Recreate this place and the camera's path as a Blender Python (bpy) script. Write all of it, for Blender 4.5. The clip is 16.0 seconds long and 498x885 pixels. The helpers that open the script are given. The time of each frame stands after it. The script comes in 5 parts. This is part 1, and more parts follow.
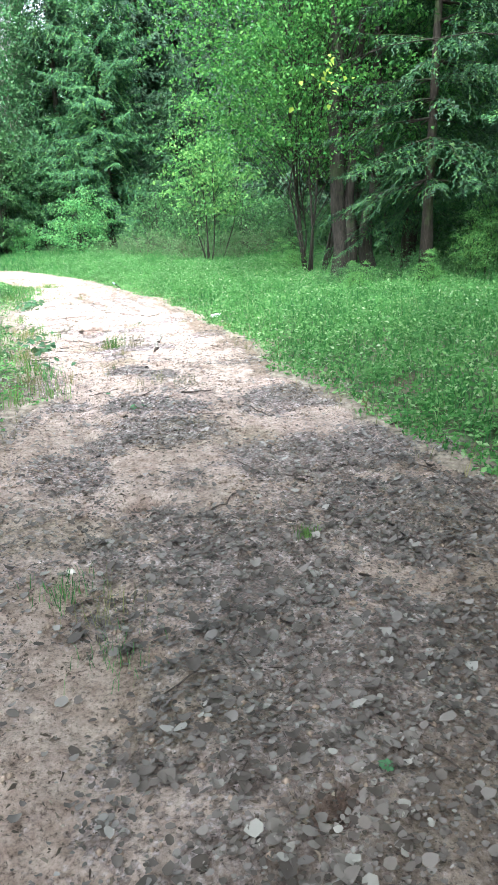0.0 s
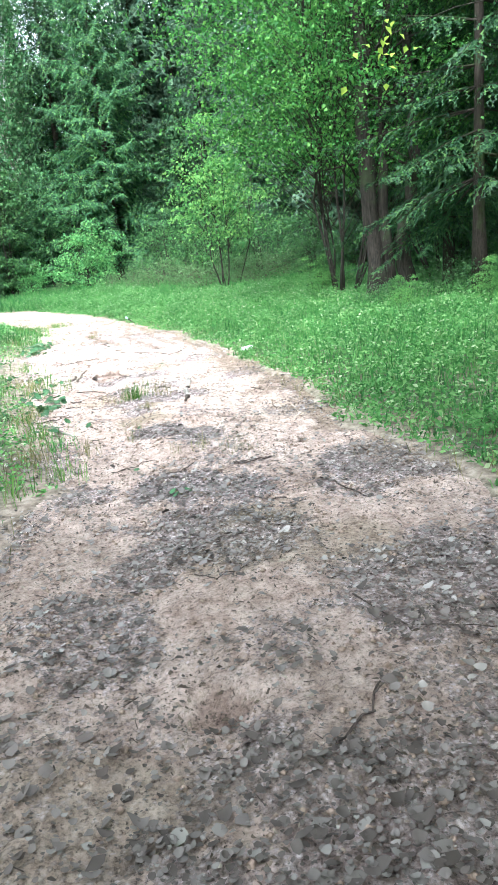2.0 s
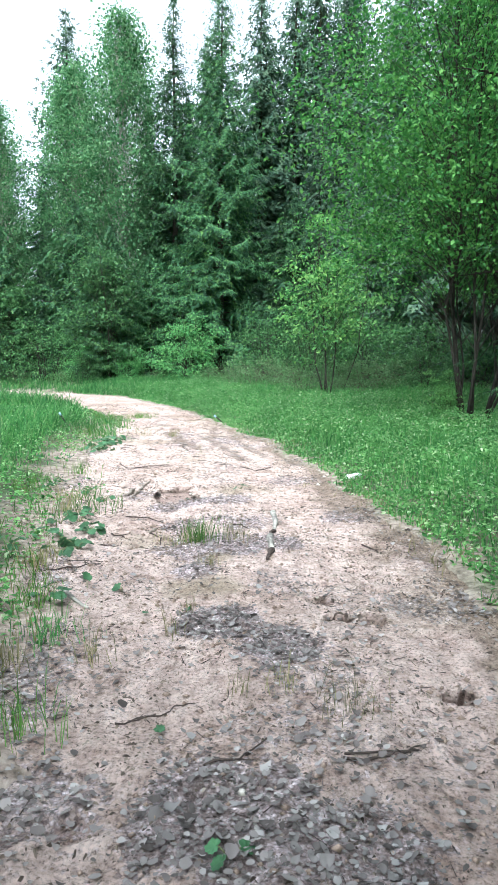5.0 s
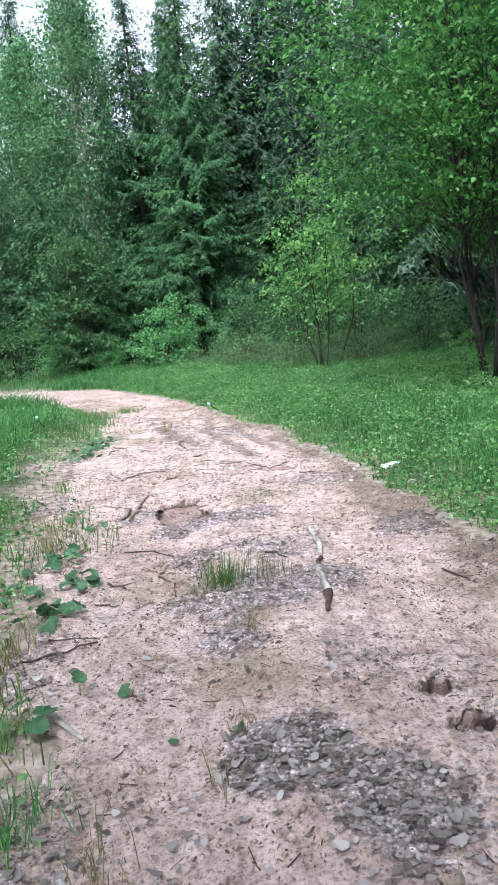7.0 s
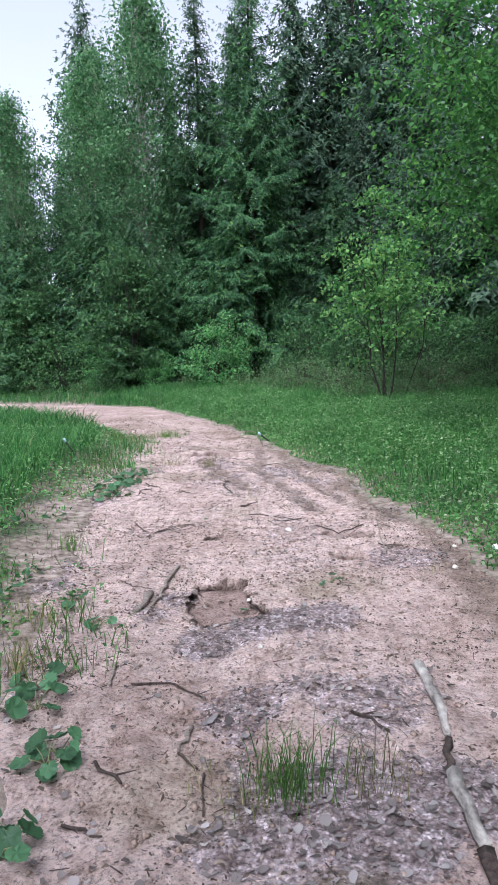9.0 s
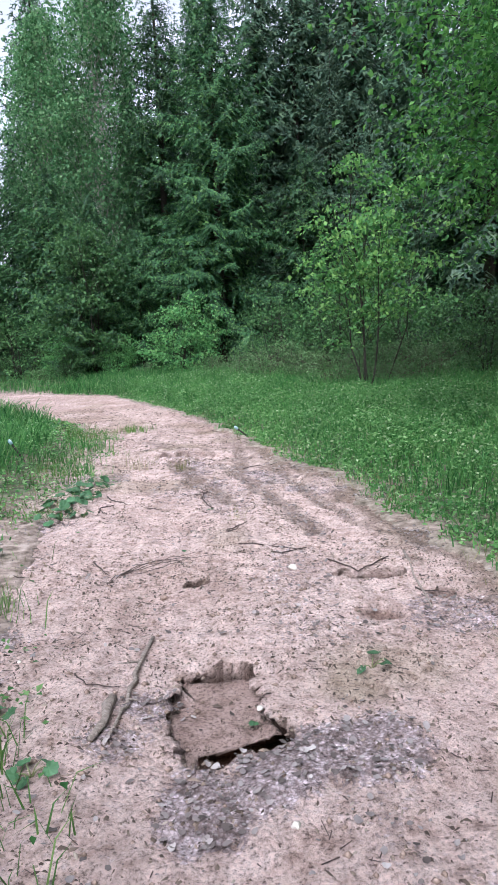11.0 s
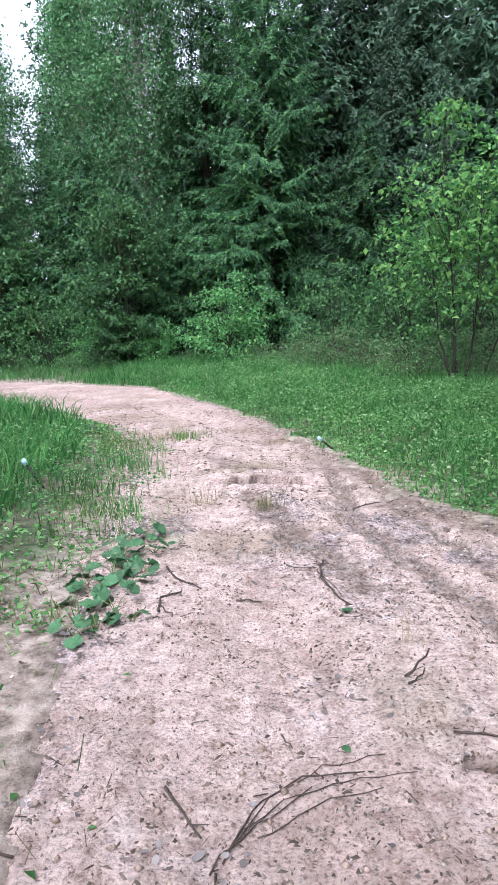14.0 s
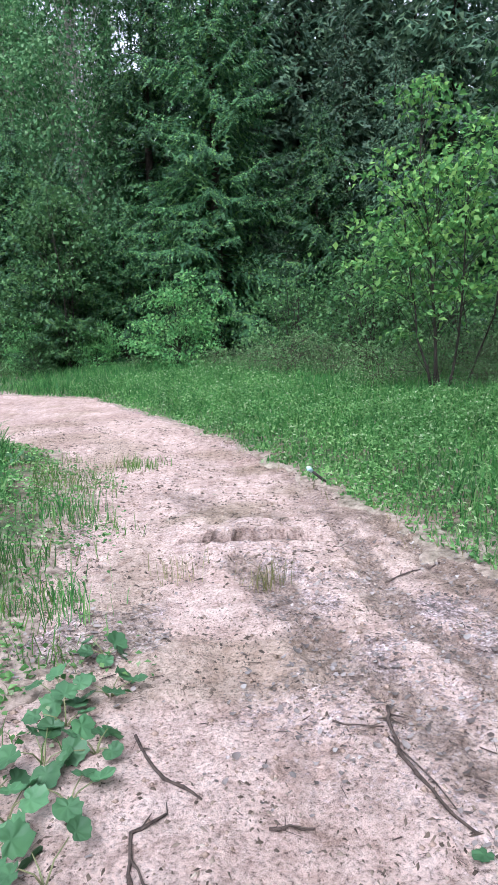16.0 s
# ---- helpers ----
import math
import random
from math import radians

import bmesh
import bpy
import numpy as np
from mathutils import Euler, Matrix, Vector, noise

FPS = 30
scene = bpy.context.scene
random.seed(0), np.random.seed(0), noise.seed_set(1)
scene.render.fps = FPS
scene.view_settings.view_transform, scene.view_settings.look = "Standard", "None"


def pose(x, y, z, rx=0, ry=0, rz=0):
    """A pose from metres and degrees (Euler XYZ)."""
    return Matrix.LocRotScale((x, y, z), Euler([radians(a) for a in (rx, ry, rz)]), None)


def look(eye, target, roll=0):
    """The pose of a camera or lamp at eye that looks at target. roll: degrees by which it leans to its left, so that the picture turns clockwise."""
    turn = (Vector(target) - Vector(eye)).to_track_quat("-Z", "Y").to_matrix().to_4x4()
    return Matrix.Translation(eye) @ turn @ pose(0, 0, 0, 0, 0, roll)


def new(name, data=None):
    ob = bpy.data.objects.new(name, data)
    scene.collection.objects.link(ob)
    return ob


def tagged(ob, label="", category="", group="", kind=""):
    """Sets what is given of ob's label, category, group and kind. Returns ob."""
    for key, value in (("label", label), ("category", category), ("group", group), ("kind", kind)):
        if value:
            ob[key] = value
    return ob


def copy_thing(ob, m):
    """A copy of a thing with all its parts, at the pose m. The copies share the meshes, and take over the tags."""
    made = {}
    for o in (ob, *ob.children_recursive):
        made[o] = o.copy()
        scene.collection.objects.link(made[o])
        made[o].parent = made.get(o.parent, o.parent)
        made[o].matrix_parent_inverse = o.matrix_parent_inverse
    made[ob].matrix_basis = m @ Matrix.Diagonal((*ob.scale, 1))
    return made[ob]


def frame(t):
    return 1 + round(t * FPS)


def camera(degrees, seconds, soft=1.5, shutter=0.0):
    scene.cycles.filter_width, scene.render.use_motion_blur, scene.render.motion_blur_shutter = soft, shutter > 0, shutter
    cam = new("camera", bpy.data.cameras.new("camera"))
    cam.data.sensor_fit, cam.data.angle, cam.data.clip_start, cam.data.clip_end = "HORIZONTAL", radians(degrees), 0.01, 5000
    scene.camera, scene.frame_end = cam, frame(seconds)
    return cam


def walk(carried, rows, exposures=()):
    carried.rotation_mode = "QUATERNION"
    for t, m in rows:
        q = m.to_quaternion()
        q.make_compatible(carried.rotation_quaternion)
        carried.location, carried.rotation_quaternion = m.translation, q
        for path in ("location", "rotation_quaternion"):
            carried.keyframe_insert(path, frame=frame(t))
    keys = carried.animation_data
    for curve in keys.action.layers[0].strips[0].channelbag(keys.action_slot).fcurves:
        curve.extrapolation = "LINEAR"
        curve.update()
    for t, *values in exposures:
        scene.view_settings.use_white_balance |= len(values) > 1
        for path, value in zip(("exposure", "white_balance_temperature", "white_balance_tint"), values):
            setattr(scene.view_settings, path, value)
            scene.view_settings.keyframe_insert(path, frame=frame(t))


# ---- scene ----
cam = camera(41.1, 16.0, 1.0)
PATH = [
    (0, (0.687, -4.337, 1.577), (1.004, -2.456, 0.975), -1.0),
    (0.5, (0.662, -3.85, 1.569), (0.937, -1.947, 1.019), -3.0),
    (1, (0.565, -3.385, 1.553), (0.923, -1.497, 0.999), -2.9),
    (1.5, (0.541, -2.936, 1.522), (0.795, -1.017, 1.018), -4.3),
    (2, (0.553, -2.494, 1.533), (0.827, -0.587, 0.998), -5.0),
    (2.5, (0.503, -2.134, 1.558), (0.859, -0.24, 1.021), -2.6),
    (3, (0.554, -1.701, 1.526), (0.846, 0.242, 1.155), -4.8),
    (3.5, (0.605, -1.314, 1.535), (0.879, 0.623, 1.123), -5.9),
    (4, (0.565, -0.97, 1.579), (1.06, 0.933, 1.213), -4.1),
    (4.5, (0.655, -0.51, 1.549), (0.969, 1.437, 1.214), -3.6),
    (5, (0.678, -0.032, 1.533), (0.72, 1.954, 1.296), 0.8),
    (5.2, (0.671, 0.162, 1.535), (0.753, 2.143, 1.276), -3.3),
    (7.3, (0.408, 1.767, 1.543), (0.484, 3.743, 1.242), -4.3),
    (7.5, (0.398, 1.992, 1.56), (0.445, 3.968, 1.256), -2.7),
    (8, (0.327, 2.514, 1.552), (0.431, 4.473, 1.166), -6.3),
    (8.5, (0.298, 2.938, 1.565), (0.287, 4.934, 1.445), -0.6),
    (9, (0.298, 3.294, 1.591), (0.246, 5.279, 1.359), -1.1),
    (9.5, (0.203, 3.696, 1.604), (0.235, 5.68, 1.351), -3.6),
    (9.7, (0.191, 3.871, 1.59), (0.165, 5.854, 1.327), -3.3),
    (11.8, (-0.12, 5.427, 1.688), (-0.031, 7.405, 1.401), -1.0),
    (12, (-0.187, 5.603, 1.695), (-0.123, 7.584, 1.425), -1.2),
    (12.5, (-0.342, 6.123, 1.682), (-0.365, 8.095, 1.348), -0.2),
    (13, (-0.435, 6.667, 1.65), (-0.515, 8.635, 1.304), 0.3),
    (13.5, (-0.591, 7.153, 1.687), (-0.552, 9.126, 1.362), 0.5),
    (14, (-0.669, 7.678, 1.636), (-0.704, 9.652, 1.316), -1.1),
    (14.5, (-0.744, 8.159, 1.646), (-0.739, 10.138, 1.361), 0.6),
    (15, (-0.908, 8.618, 1.668), (-0.714, 10.558, 1.222), -1.0),
    (15.5, (-0.957, 9.114, 1.642), (-0.925, 11.085, 1.308), -1.3),
    (16, (-1.017, 9.582, 1.673), (-0.882, 11.553, 1.359), -1.4),
]
EXPOSURES = [(0, 2.5, 5650, 2), (3.5, 2.3, 5550, 1), (5.0, 1.86, 5500, 2), (7.3, 1.54, 5550, 13), (8.6, 1.2, 5450, 16), (9.7, 0.99, 5600, 17), (12, 1.36, 5550, 16), (16, 1.42, 5500, 16)]
walk(cam, [(t, look(eye, target, roll)) for t, eye, target, roll in PATH], EXPOSURES)

# ---- world and sun: a bright overcast sky ----
SUN_UP, SUN_ROUND = radians(52), radians(200)
world = bpy.data.worlds.new("overcast_sky")
scene.world = world
world.use_nodes = True
wn, wl = world.node_tree.nodes, world.node_tree.links
sky = wn.new("ShaderNodeTexSky")
sky.sky_type, sky.sun_disc = "NISHITA", False
sky.sun_elevation, sky.sun_rotation = SUN_UP, SUN_ROUND
sky.air_density, sky.dust_density, sky.ozone_density = 1.0, 4.0, 1.0
veil = wn.new("ShaderNodeHueSaturation")
veil.inputs["Saturation"].default_value = 0.12
wl.new(sky.outputs["Color"], veil.inputs["Color"])
wl.new(veil.outputs["Color"], wn["Background"].inputs["Color"])
wn["Background"].inputs["Strength"].default_value = 0.15

sun_data = bpy.data.lights.new("sun", "SUN")
sun_data.energy, sun_data.angle, sun_data.color = 1.2, radians(25), (1.0, 0.96, 0.9)
sun = new("sun", sun_data)
sun.matrix_world = look((0, 0, 0), (-math.sin(SUN_ROUND) * math.cos(SUN_UP), -math.cos(SUN_ROUND) * math.cos(SUN_UP), -math.sin(SUN_UP)))


# ---- materials ----
def material(name, rough=0.8):
    m = bpy.data.materials.new(name)
    m.use_nodes = True
    nodes = m.node_tree.nodes
    shader = nodes["Principled BSDF"]
    shader.inputs["Roughness"].default_value = rough
    shader.inputs["Specular IOR Level"].default_value = 0.25
    return m, nodes, m.node_tree.links, shader


def ramp(nodes, links, fac, stops):
    r = nodes.new("ShaderNodeValToRGB")
    while len(r.color_ramp.elements) < len(stops):
        r.color_ramp.elements.new(0.5)
    for e, (p, c) in zip(r.color_ramp.elements, stops):
        e.position, e.color = p, (*c, 1)
    links.new(fac, r.inputs["Fac"])
    return r.outputs["Color"]


def noise_tex(nodes, links, scale, detail=6, rough=0.6, coords="Object", stretch=None):
    c = nodes.new("ShaderNodeTexCoord")
    n = nodes.new("ShaderNodeTexNoise")
    n.inputs["Scale"].default_value, n.inputs["Detail"].default_value, n.inputs["Roughness"].default_value = scale, detail, rough
    out = c.outputs[coords]
    if stretch:
        mp = nodes.new("ShaderNodeMapping")
        mp.inputs["Scale"].default_value = stretch
        links.new(out, mp.inputs["Vector"])
        out = mp.outputs["Vector"]
    links.new(out, n.inputs["Vector"])
    return n.outputs["Fac"]


def mix(nodes, links, fac, a, b, mode="MIX"):
    m = nodes.new("ShaderNodeMix")
    m.data_type, m.blend_type = "RGBA", mode
    if isinstance(fac, float):
        m.inputs["Factor"].default_value = fac
    else:
        links.new(fac, m.inputs["Factor"])
    for socket, v in ((m.inputs["A"], a), (m.inputs["B"], b)):
        if isinstance(v, tuple):
            socket.default_value = (*v, 1)
        else:
            links.new(v, socket)
    return m.outputs["Result"]


def bump(nodes, links, shader, height, strength, distance):
    b = nodes.new("ShaderNodeBump")
    b.inputs["Strength"].default_value, b.inputs["Distance"].default_value = strength, distance
    links.new(height, b.inputs["Height"])
    links.new(b.outputs["Normal"], shader.inputs["Normal"])


def attribute(nodes, name):
    a = nodes.new("ShaderNodeAttribute")
    a.attribute_name = name
    return a.outputs["Fac"]


def leaf_material(name, stops, through_light=0.35, rough=0.55, spread=0.3):
    """Foliage: every leaf takes its own shade, every plant a slightly different tone."""
    m, nodes, links, shader = material(name, rough)
    geo, info = nodes.new("ShaderNodeNewGeometry"), nodes.new("ShaderNodeObjectInfo")
    colour = ramp(nodes, links, geo.outputs["Random Per Island"], stops)
    tone = nodes.new("ShaderNodeMapRange")
    tone.inputs["To Min"].default_value, tone.inputs["To Max"].default_value = 1 - spread, 1 + spread
    links.new(info.outputs["Random"], tone.inputs["Value"])
    hsv = nodes.new("ShaderNodeHueSaturation")
    links.new(tone.outputs["Result"], hsv.inputs["Value"])
    links.new(colour, hsv.inputs["Color"])
    patch = ramp(nodes, links, noise_tex(nodes, links, 0.9, 3), [(0.3, (0.72, 0.75, 0.7)), (0.7, (1.15, 1.12, 1.0))])
    colour = mix(nodes, links, 1.0, hsv.outputs["Color"], patch, "MULTIPLY")
    links.new(colour, shader.inputs["Base Color"])
    glow = nodes.new("ShaderNodeBsdfTranslucent")
    links.new(colour, glow.inputs["Color"])
    both = nodes.new("ShaderNodeMixShader")
    both.inputs["Fac"].default_value = through_light
    links.new(shader.outputs["BSDF"], both.inputs[1])
    links.new(glow.outputs["BSDF"], both.inputs[2])
    links.new(both.outputs["Shader"], nodes["Material Output"].inputs["Surface"])
    return m


def bark_material(name, dark, light, scale=6.0, stretch=(6, 6, 1.2), moss=None):
    m, nodes, links, shader = material(name, 0.9)
    n = noise_tex(nodes, links, scale, 8, 0.65, stretch=stretch)
    colour = ramp(nodes, links, n, [(0.32, dark), (0.68, light)])
    if moss:
        colour = mix(nodes, links, ramp(nodes, links, noise_tex(nodes, links, 1.3, 4), [(0.5, (0, 0, 0)), (0.62, (1, 1, 1))]), colour, moss)
    links.new(colour, shader.inputs["Base Color"])
    bump(nodes, links, shader, n, 0.8, 0.03)
    return m


def soil_material():
    m, nodes, links, shader = material("sandy_soil", 0.93)
    broad = noise_tex(nodes, links, 0.9, 5, 0.6)
    fine = noise_tex(nodes, links, 10, 10, 0.76)
    grit = noise_tex(nodes, links, 55, 6, 0.75)
    sand = ramp(nodes, links, fine, [(0.30, (0.17, 0.115, 0.095)), (0.40, (0.41, 0.305, 0.26)), (0.50, (0.56, 0.44, 0.39)), (0.65, (0.67, 0.555, 0.505))])
    damp = ramp(nodes, links, broad, [(0.36, (0.84, 0.80, 0.77)), (0.52, (1.04, 1.03, 1.02))])
    sand = mix(nodes, links, 1.0, sand, damp, "MULTIPLY")
    litter = ramp(nodes, links, fine, [(0.36, (0.09, 0.078, 0.076)), (0.48, (0.27, 0.24, 0.24)), (0.6, (0.50, 0.47, 0.485))])
    place_in = nodes.new("ShaderNodeNewGeometry")
    flakes = nodes.new("ShaderNodeTexVoronoi")
    flakes.inputs["Scale"].default_value, flakes.inputs["Randomness"].default_value = 58, 1.0
    links.new(place_in.outputs["Position"], flakes.inputs["Vector"])
    split = nodes.new("ShaderNodeSeparateColor")
    links.new(flakes.outputs["Color"], split.inputs["Color"])
    chips = ramp(nodes, links, split.outputs["Red"], [(0.0, (0.8, 0.74, 0.73)), (0.45, (1.3, 1.22, 1.23)), (0.8, (1.75, 1.68, 1.71)), (1.0, (2.2, 2.14, 2.2))])
    rim = ramp(nodes, links, flakes.outputs["Distance"], [(0.25, (1.1, 1.1, 1.1)), (0.65, (0.62, 0.57, 0.55))])
    litter = mix(nodes, links, 1.0, mix(nodes, links, 1.0, litter, chips, "MULTIPLY"), rim, "MULTIPLY")
    # the litter breaks up into loose flakes at its rim
    ragged = nodes.new("ShaderNodeMath")
    ragged.operation = "MULTIPLY_ADD"
    links.new(split.outputs["Green"], ragged.inputs[0])
    ragged.inputs[1].default_value = 0.62
    links.new(attribute(nodes, "litter"), ragged.inputs[2])
    patch = ramp(nodes, links, ragged.outputs["Value"], [(0.60, (0, 0, 0)), (0.88, (0.85, 0.85, 0.85))])
    colour = mix(nodes, links, patch, sand, litter)
    mossy = ramp(nodes, links, fine, [(0.3, (0.15, 0.12, 0.07)), (0.7, (0.36, 0.30, 0.18))])
    colour = mix(nodes, links, attribute(nodes, "moss"), colour, mossy)
    # dark earth, with the start's tree shade painted into the same tone
    humus_and_shade = ramp(nodes, links, fine, [(0.32, (0.075, 0.055, 0.045)), (0.48, (0.185, 0.137, 0.10)), (0.64, (0.30, 0.235, 0.18))])
    colour = mix(nodes, links, attribute(nodes, "humus_and_shade"), colour, humus_and_shade)
    streak = ramp(nodes, links, noise_tex(nodes, links, 2.2, 6, 0.65, stretch=(3.2, 0.55, 1)), [(0.36, (0.80, 0.78, 0.77)), (0.56, (1.08, 1.07, 1.07))])
    colour = mix(nodes, links, 0.9, colour, streak, "MULTIPLY")
    # bare reddish subsoil, toned down to paint the shade inside the holes
    raw_and_shade = ramp(nodes, links, fine, [(0.36, (0.045, 0.02, 0.013)), (0.62, (0.21, 0.115, 0.078))])
    colour = mix(nodes, links, attribute(nodes, "raw_and_shade"), colour, raw_and_shade)
    speck = ramp(nodes, links, grit, [(0.36, (0.24, 0.21, 0.20)), (0.44, (0.80, 0.79, 0.78)), (0.55, (1.18, 1.16, 1.16))])
    colour = mix(nodes, links, 0.95, colour, speck, "MULTIPLY")
    links.new(colour, shader.inputs["Base Color"])
    add = nodes.new("ShaderNodeMath")
    add.operation = "ADD"
    links.new(fine, add.inputs[0])
    links.new(grit, add.inputs[1])
    bump(nodes, links, shader, add.outputs[0], 1.0, 0.022)
    return m


def floor_material():
    m, nodes, links, shader = material("forest_floor", 0.95)
    fine = noise_tex(nodes, links, 9, 8, 0.7)
    earth = ramp(nodes, links, fine, [(0.3, (0.06, 0.048, 0.035)), (0.52, (0.18, 0.14, 0.105)), (0.72, (0.33, 0.27, 0.22))])
    green = ramp(nodes, links, fine, [(0.35, (0.03, 0.05, 0.022)), (0.6, (0.10, 0.14, 0.065))])
    patch = ramp(nodes, links, noise_tex(nodes, links, 1.6, 5), [(0.41, (0, 0, 0)), (0.53, (1, 1, 1))])
    trodden = ramp(nodes, links, fine, [(0.34, (0.10, 0.075, 0.055)), (0.5, (0.30, 0.235, 0.19)), (0.64, (0.47, 0.38, 0.32))])
    links.new(mix(nodes, links, attribute(nodes, "trodden"), mix(nodes, links, patch, earth, green), trodden), shader.inputs["Base Color"])
    bump(nodes, links, shader, fine, 0.9, 0.04)
    return m


def plain_material(name, a, b, scale=30, rough=0.6):
    m, nodes, links, shader = material(name, rough)
    n = noise_tex(nodes, links, scale, 5)
    links.new(ramp(nodes, links, n, [(0.3, a), (0.7, b)]), shader.inputs["Base Color"])
    bump(nodes, links, shader, n, 0.3, 0.004)
    return m


SOIL, FLOOR = soil_material(), floor_material()
SPRUCE_LEAF = leaf_material("spruce_needles", [(0.0, (0.018, 0.056, 0.03)), (0.5, (0.042, 0.115, 0.05)), (0.85, (0.082, 0.19, 0.066)), (1.0, (0.15, 0.27, 0.08))], 0.25)
DARK_SPRUCE = leaf_material("old_spruce_needles", [(0.0, (0.032, 0.072, 0.05)), (0.6, (0.075, 0.14, 0.088)), (1.0, (0.14, 0.21, 0.125))], 0.3)
HAZEL_LEAF = leaf_material("hazel_leaves", [(0.0, (0.038, 0.135, 0.036)), (0.5, (0.076, 0.225, 0.053)), (1.0, (0.16, 0.355, 0.085))], 0.45, 0.55, 0.08)
BUSH_LEAF = leaf_material("bright_bush_leaves", [(0.0, (0.08, 0.25, 0.09)), (0.5, (0.155, 0.40, 0.14)), (1.0, (0.29, 0.55, 0.20))], 0.5)
BIRCH_LEAF = leaf_material("birch_leaves", [(0.0, (0.06, 0.165, 0.07)), (0.5, (0.12, 0.28, 0.12)), (1.0, (0.24, 0.41, 0.20))], 0.5)
YOUNG_LEAF = leaf_material("fresh_yellow_green_leaves", [(0.0, (0.065, 0.19, 0.065)), (0.5, (0.135, 0.32, 0.095)), (1.0, (0.27, 0.47, 0.14))], 0.5, 0.55, 0.05)
LIME_LEAF = leaf_material("lime_green_young_leaves", [(0.0, (0.26, 0.42, 0.05)), (0.5, (0.40, 0.56, 0.09)), (1.0, (0.54, 0.66, 0.16))], 0.55, 0.5, 0.1)
SHRUB_LEAF = leaf_material("shrub_leaves", [(0.0, (0.04, 0.11, 0.045)), (0.5, (0.075, 0.18, 0.065)), (1.0, (0.14, 0.27, 0.10))], 0.4)
GREY_LEAF = leaf_material("dull_shrub_leaves", [(0.0, (0.075, 0.145, 0.06)), (0.5, (0.13, 0.24, 0.10)), (1.0, (0.22, 0.34, 0.16))], 0.3)
GRASS = leaf_material("meadow_grass", [(0.0, (0.034, 0.125, 0.038)), (0.5, (0.072, 0.225, 0.062)), (0.9, (0.145, 0.335, 0.10)), (1.0, (0.28, 0.36, 0.18))], 0.5)
WEED = leaf_material("ground_cover_leaves", [(0.0, (0.055, 0.175, 0.05)), (0.5, (0.14, 0.335, 0.10)), (0.9, (0.27, 0.47, 0.19)), (1.0, (0.52, 0.62, 0.42))], 0.5)
TUFT = leaf_material("fresh_tuft_grass", [(0.0, (0.07, 0.17, 0.04)), (0.6, (0.13, 0.28, 0.06)), (1.0, (0.24, 0.38, 0.11))], 0.45)
STALK = leaf_material("dry_stalks", [(0.0, (0.12, 0.12, 0.05)), (0.6, (0.22, 0.22, 0.09)), (1.0, (0.34, 0.29, 0.15))], 0.2)
BROAD_LEAF = leaf_material("broad_leaves", [(0.0, (0.036, 0.105, 0.05)), (1.0, (0.10, 0.215, 0.105))], 0.25, 0.45, 0.35)
STEM = plain_material("leaf_stalk", (0.14, 0.18, 0.07), (0.22, 0.2, 0.1))
DEAD_LEAF = leaf_material("dead_leaves", [(0.0, (0.08, 0.064, 0.062)), (0.4, (0.195, 0.165, 0.168)), (0.9, (0.34, 0.30, 0.31)), (1.0, (0.48, 0.44, 0.45))], 0.1, 0.75, 0.05)
BARK = bark_material("spruce_bark", (0.014, 0.011, 0.009), (0.055, 0.042, 0.033), moss=(0.05, 0.07, 0.025))
OLD_BARK = bark_material("old_trunk_bark", (0.007, 0.006, 0.005), (0.05, 0.04, 0.032), 5.0, (7, 7, 0.9), moss=(0.035, 0.05, 0.02))
THIN_BARK = bark_material("thin_stem_bark", (0.014, 0.012, 0.009), (0.05, 0.042, 0.032))
BIRCH_BARK = bark_material("birch_bark", (0.10, 0.085, 0.075), (0.62, 0.57, 0.50), 5.0, (1.5, 1.5, 5))
TWIG = bark_material("dead_twig", (0.035, 0.025, 0.021), (0.125, 0.092, 0.076), 20.0, (2, 2, 2))
PALE_WOOD = bark_material("weathered_wood", (0.17, 0.13, 0.10), (0.48, 0.41, 0.35), 14.0, (2, 8, 2))
# darker copy of the dead leaves, with the start's tree shade in its colour
SHADED_LEAF = leaf_material("shaded_dead_leaves", [(0.0, (0.055, 0.042, 0.038)), (0.4, (0.115, 0.093, 0.09)), (0.9, (0.19, 0.163, 0.163)), (1.0, (0.31, 0.28, 0.28))], 0.05, 0.6, 0.05)
CRUMB = leaf_material("earth_crumbs", [(0.0, (0.05, 0.036, 0.03)), (0.5, (0.12, 0.09, 0.075)), (0.9, (0.26, 0.2, 0.17)), (1.0, (0.42, 0.36, 0.32))], 0.0, 0.9, 0.05)
CLOD = plain_material("soil_clod", (0.16, 0.11, 0.08), (0.42, 0.31, 0.25), 40, 0.95)
STONE = plain_material("pale_stone", (0.5, 0.45, 0.38), (0.72, 0.66, 0.58), 30, 0.8)
WHITE_PLASTIC = plain_material("white_plastic", (0.66, 0.68, 0.68), (0.8, 0.82, 0.82), 12, 0.35)
DARK_STAKE = plain_material("dark_stake", (0.02, 0.018, 0.016), (0.06, 0.05, 0.045), 30, 0.6)
BLUE_TIP = plain_material("pale_blue_plastic", (0.30, 0.50, 0.62), (0.62, 0.76, 0.82), 20, 0.4)


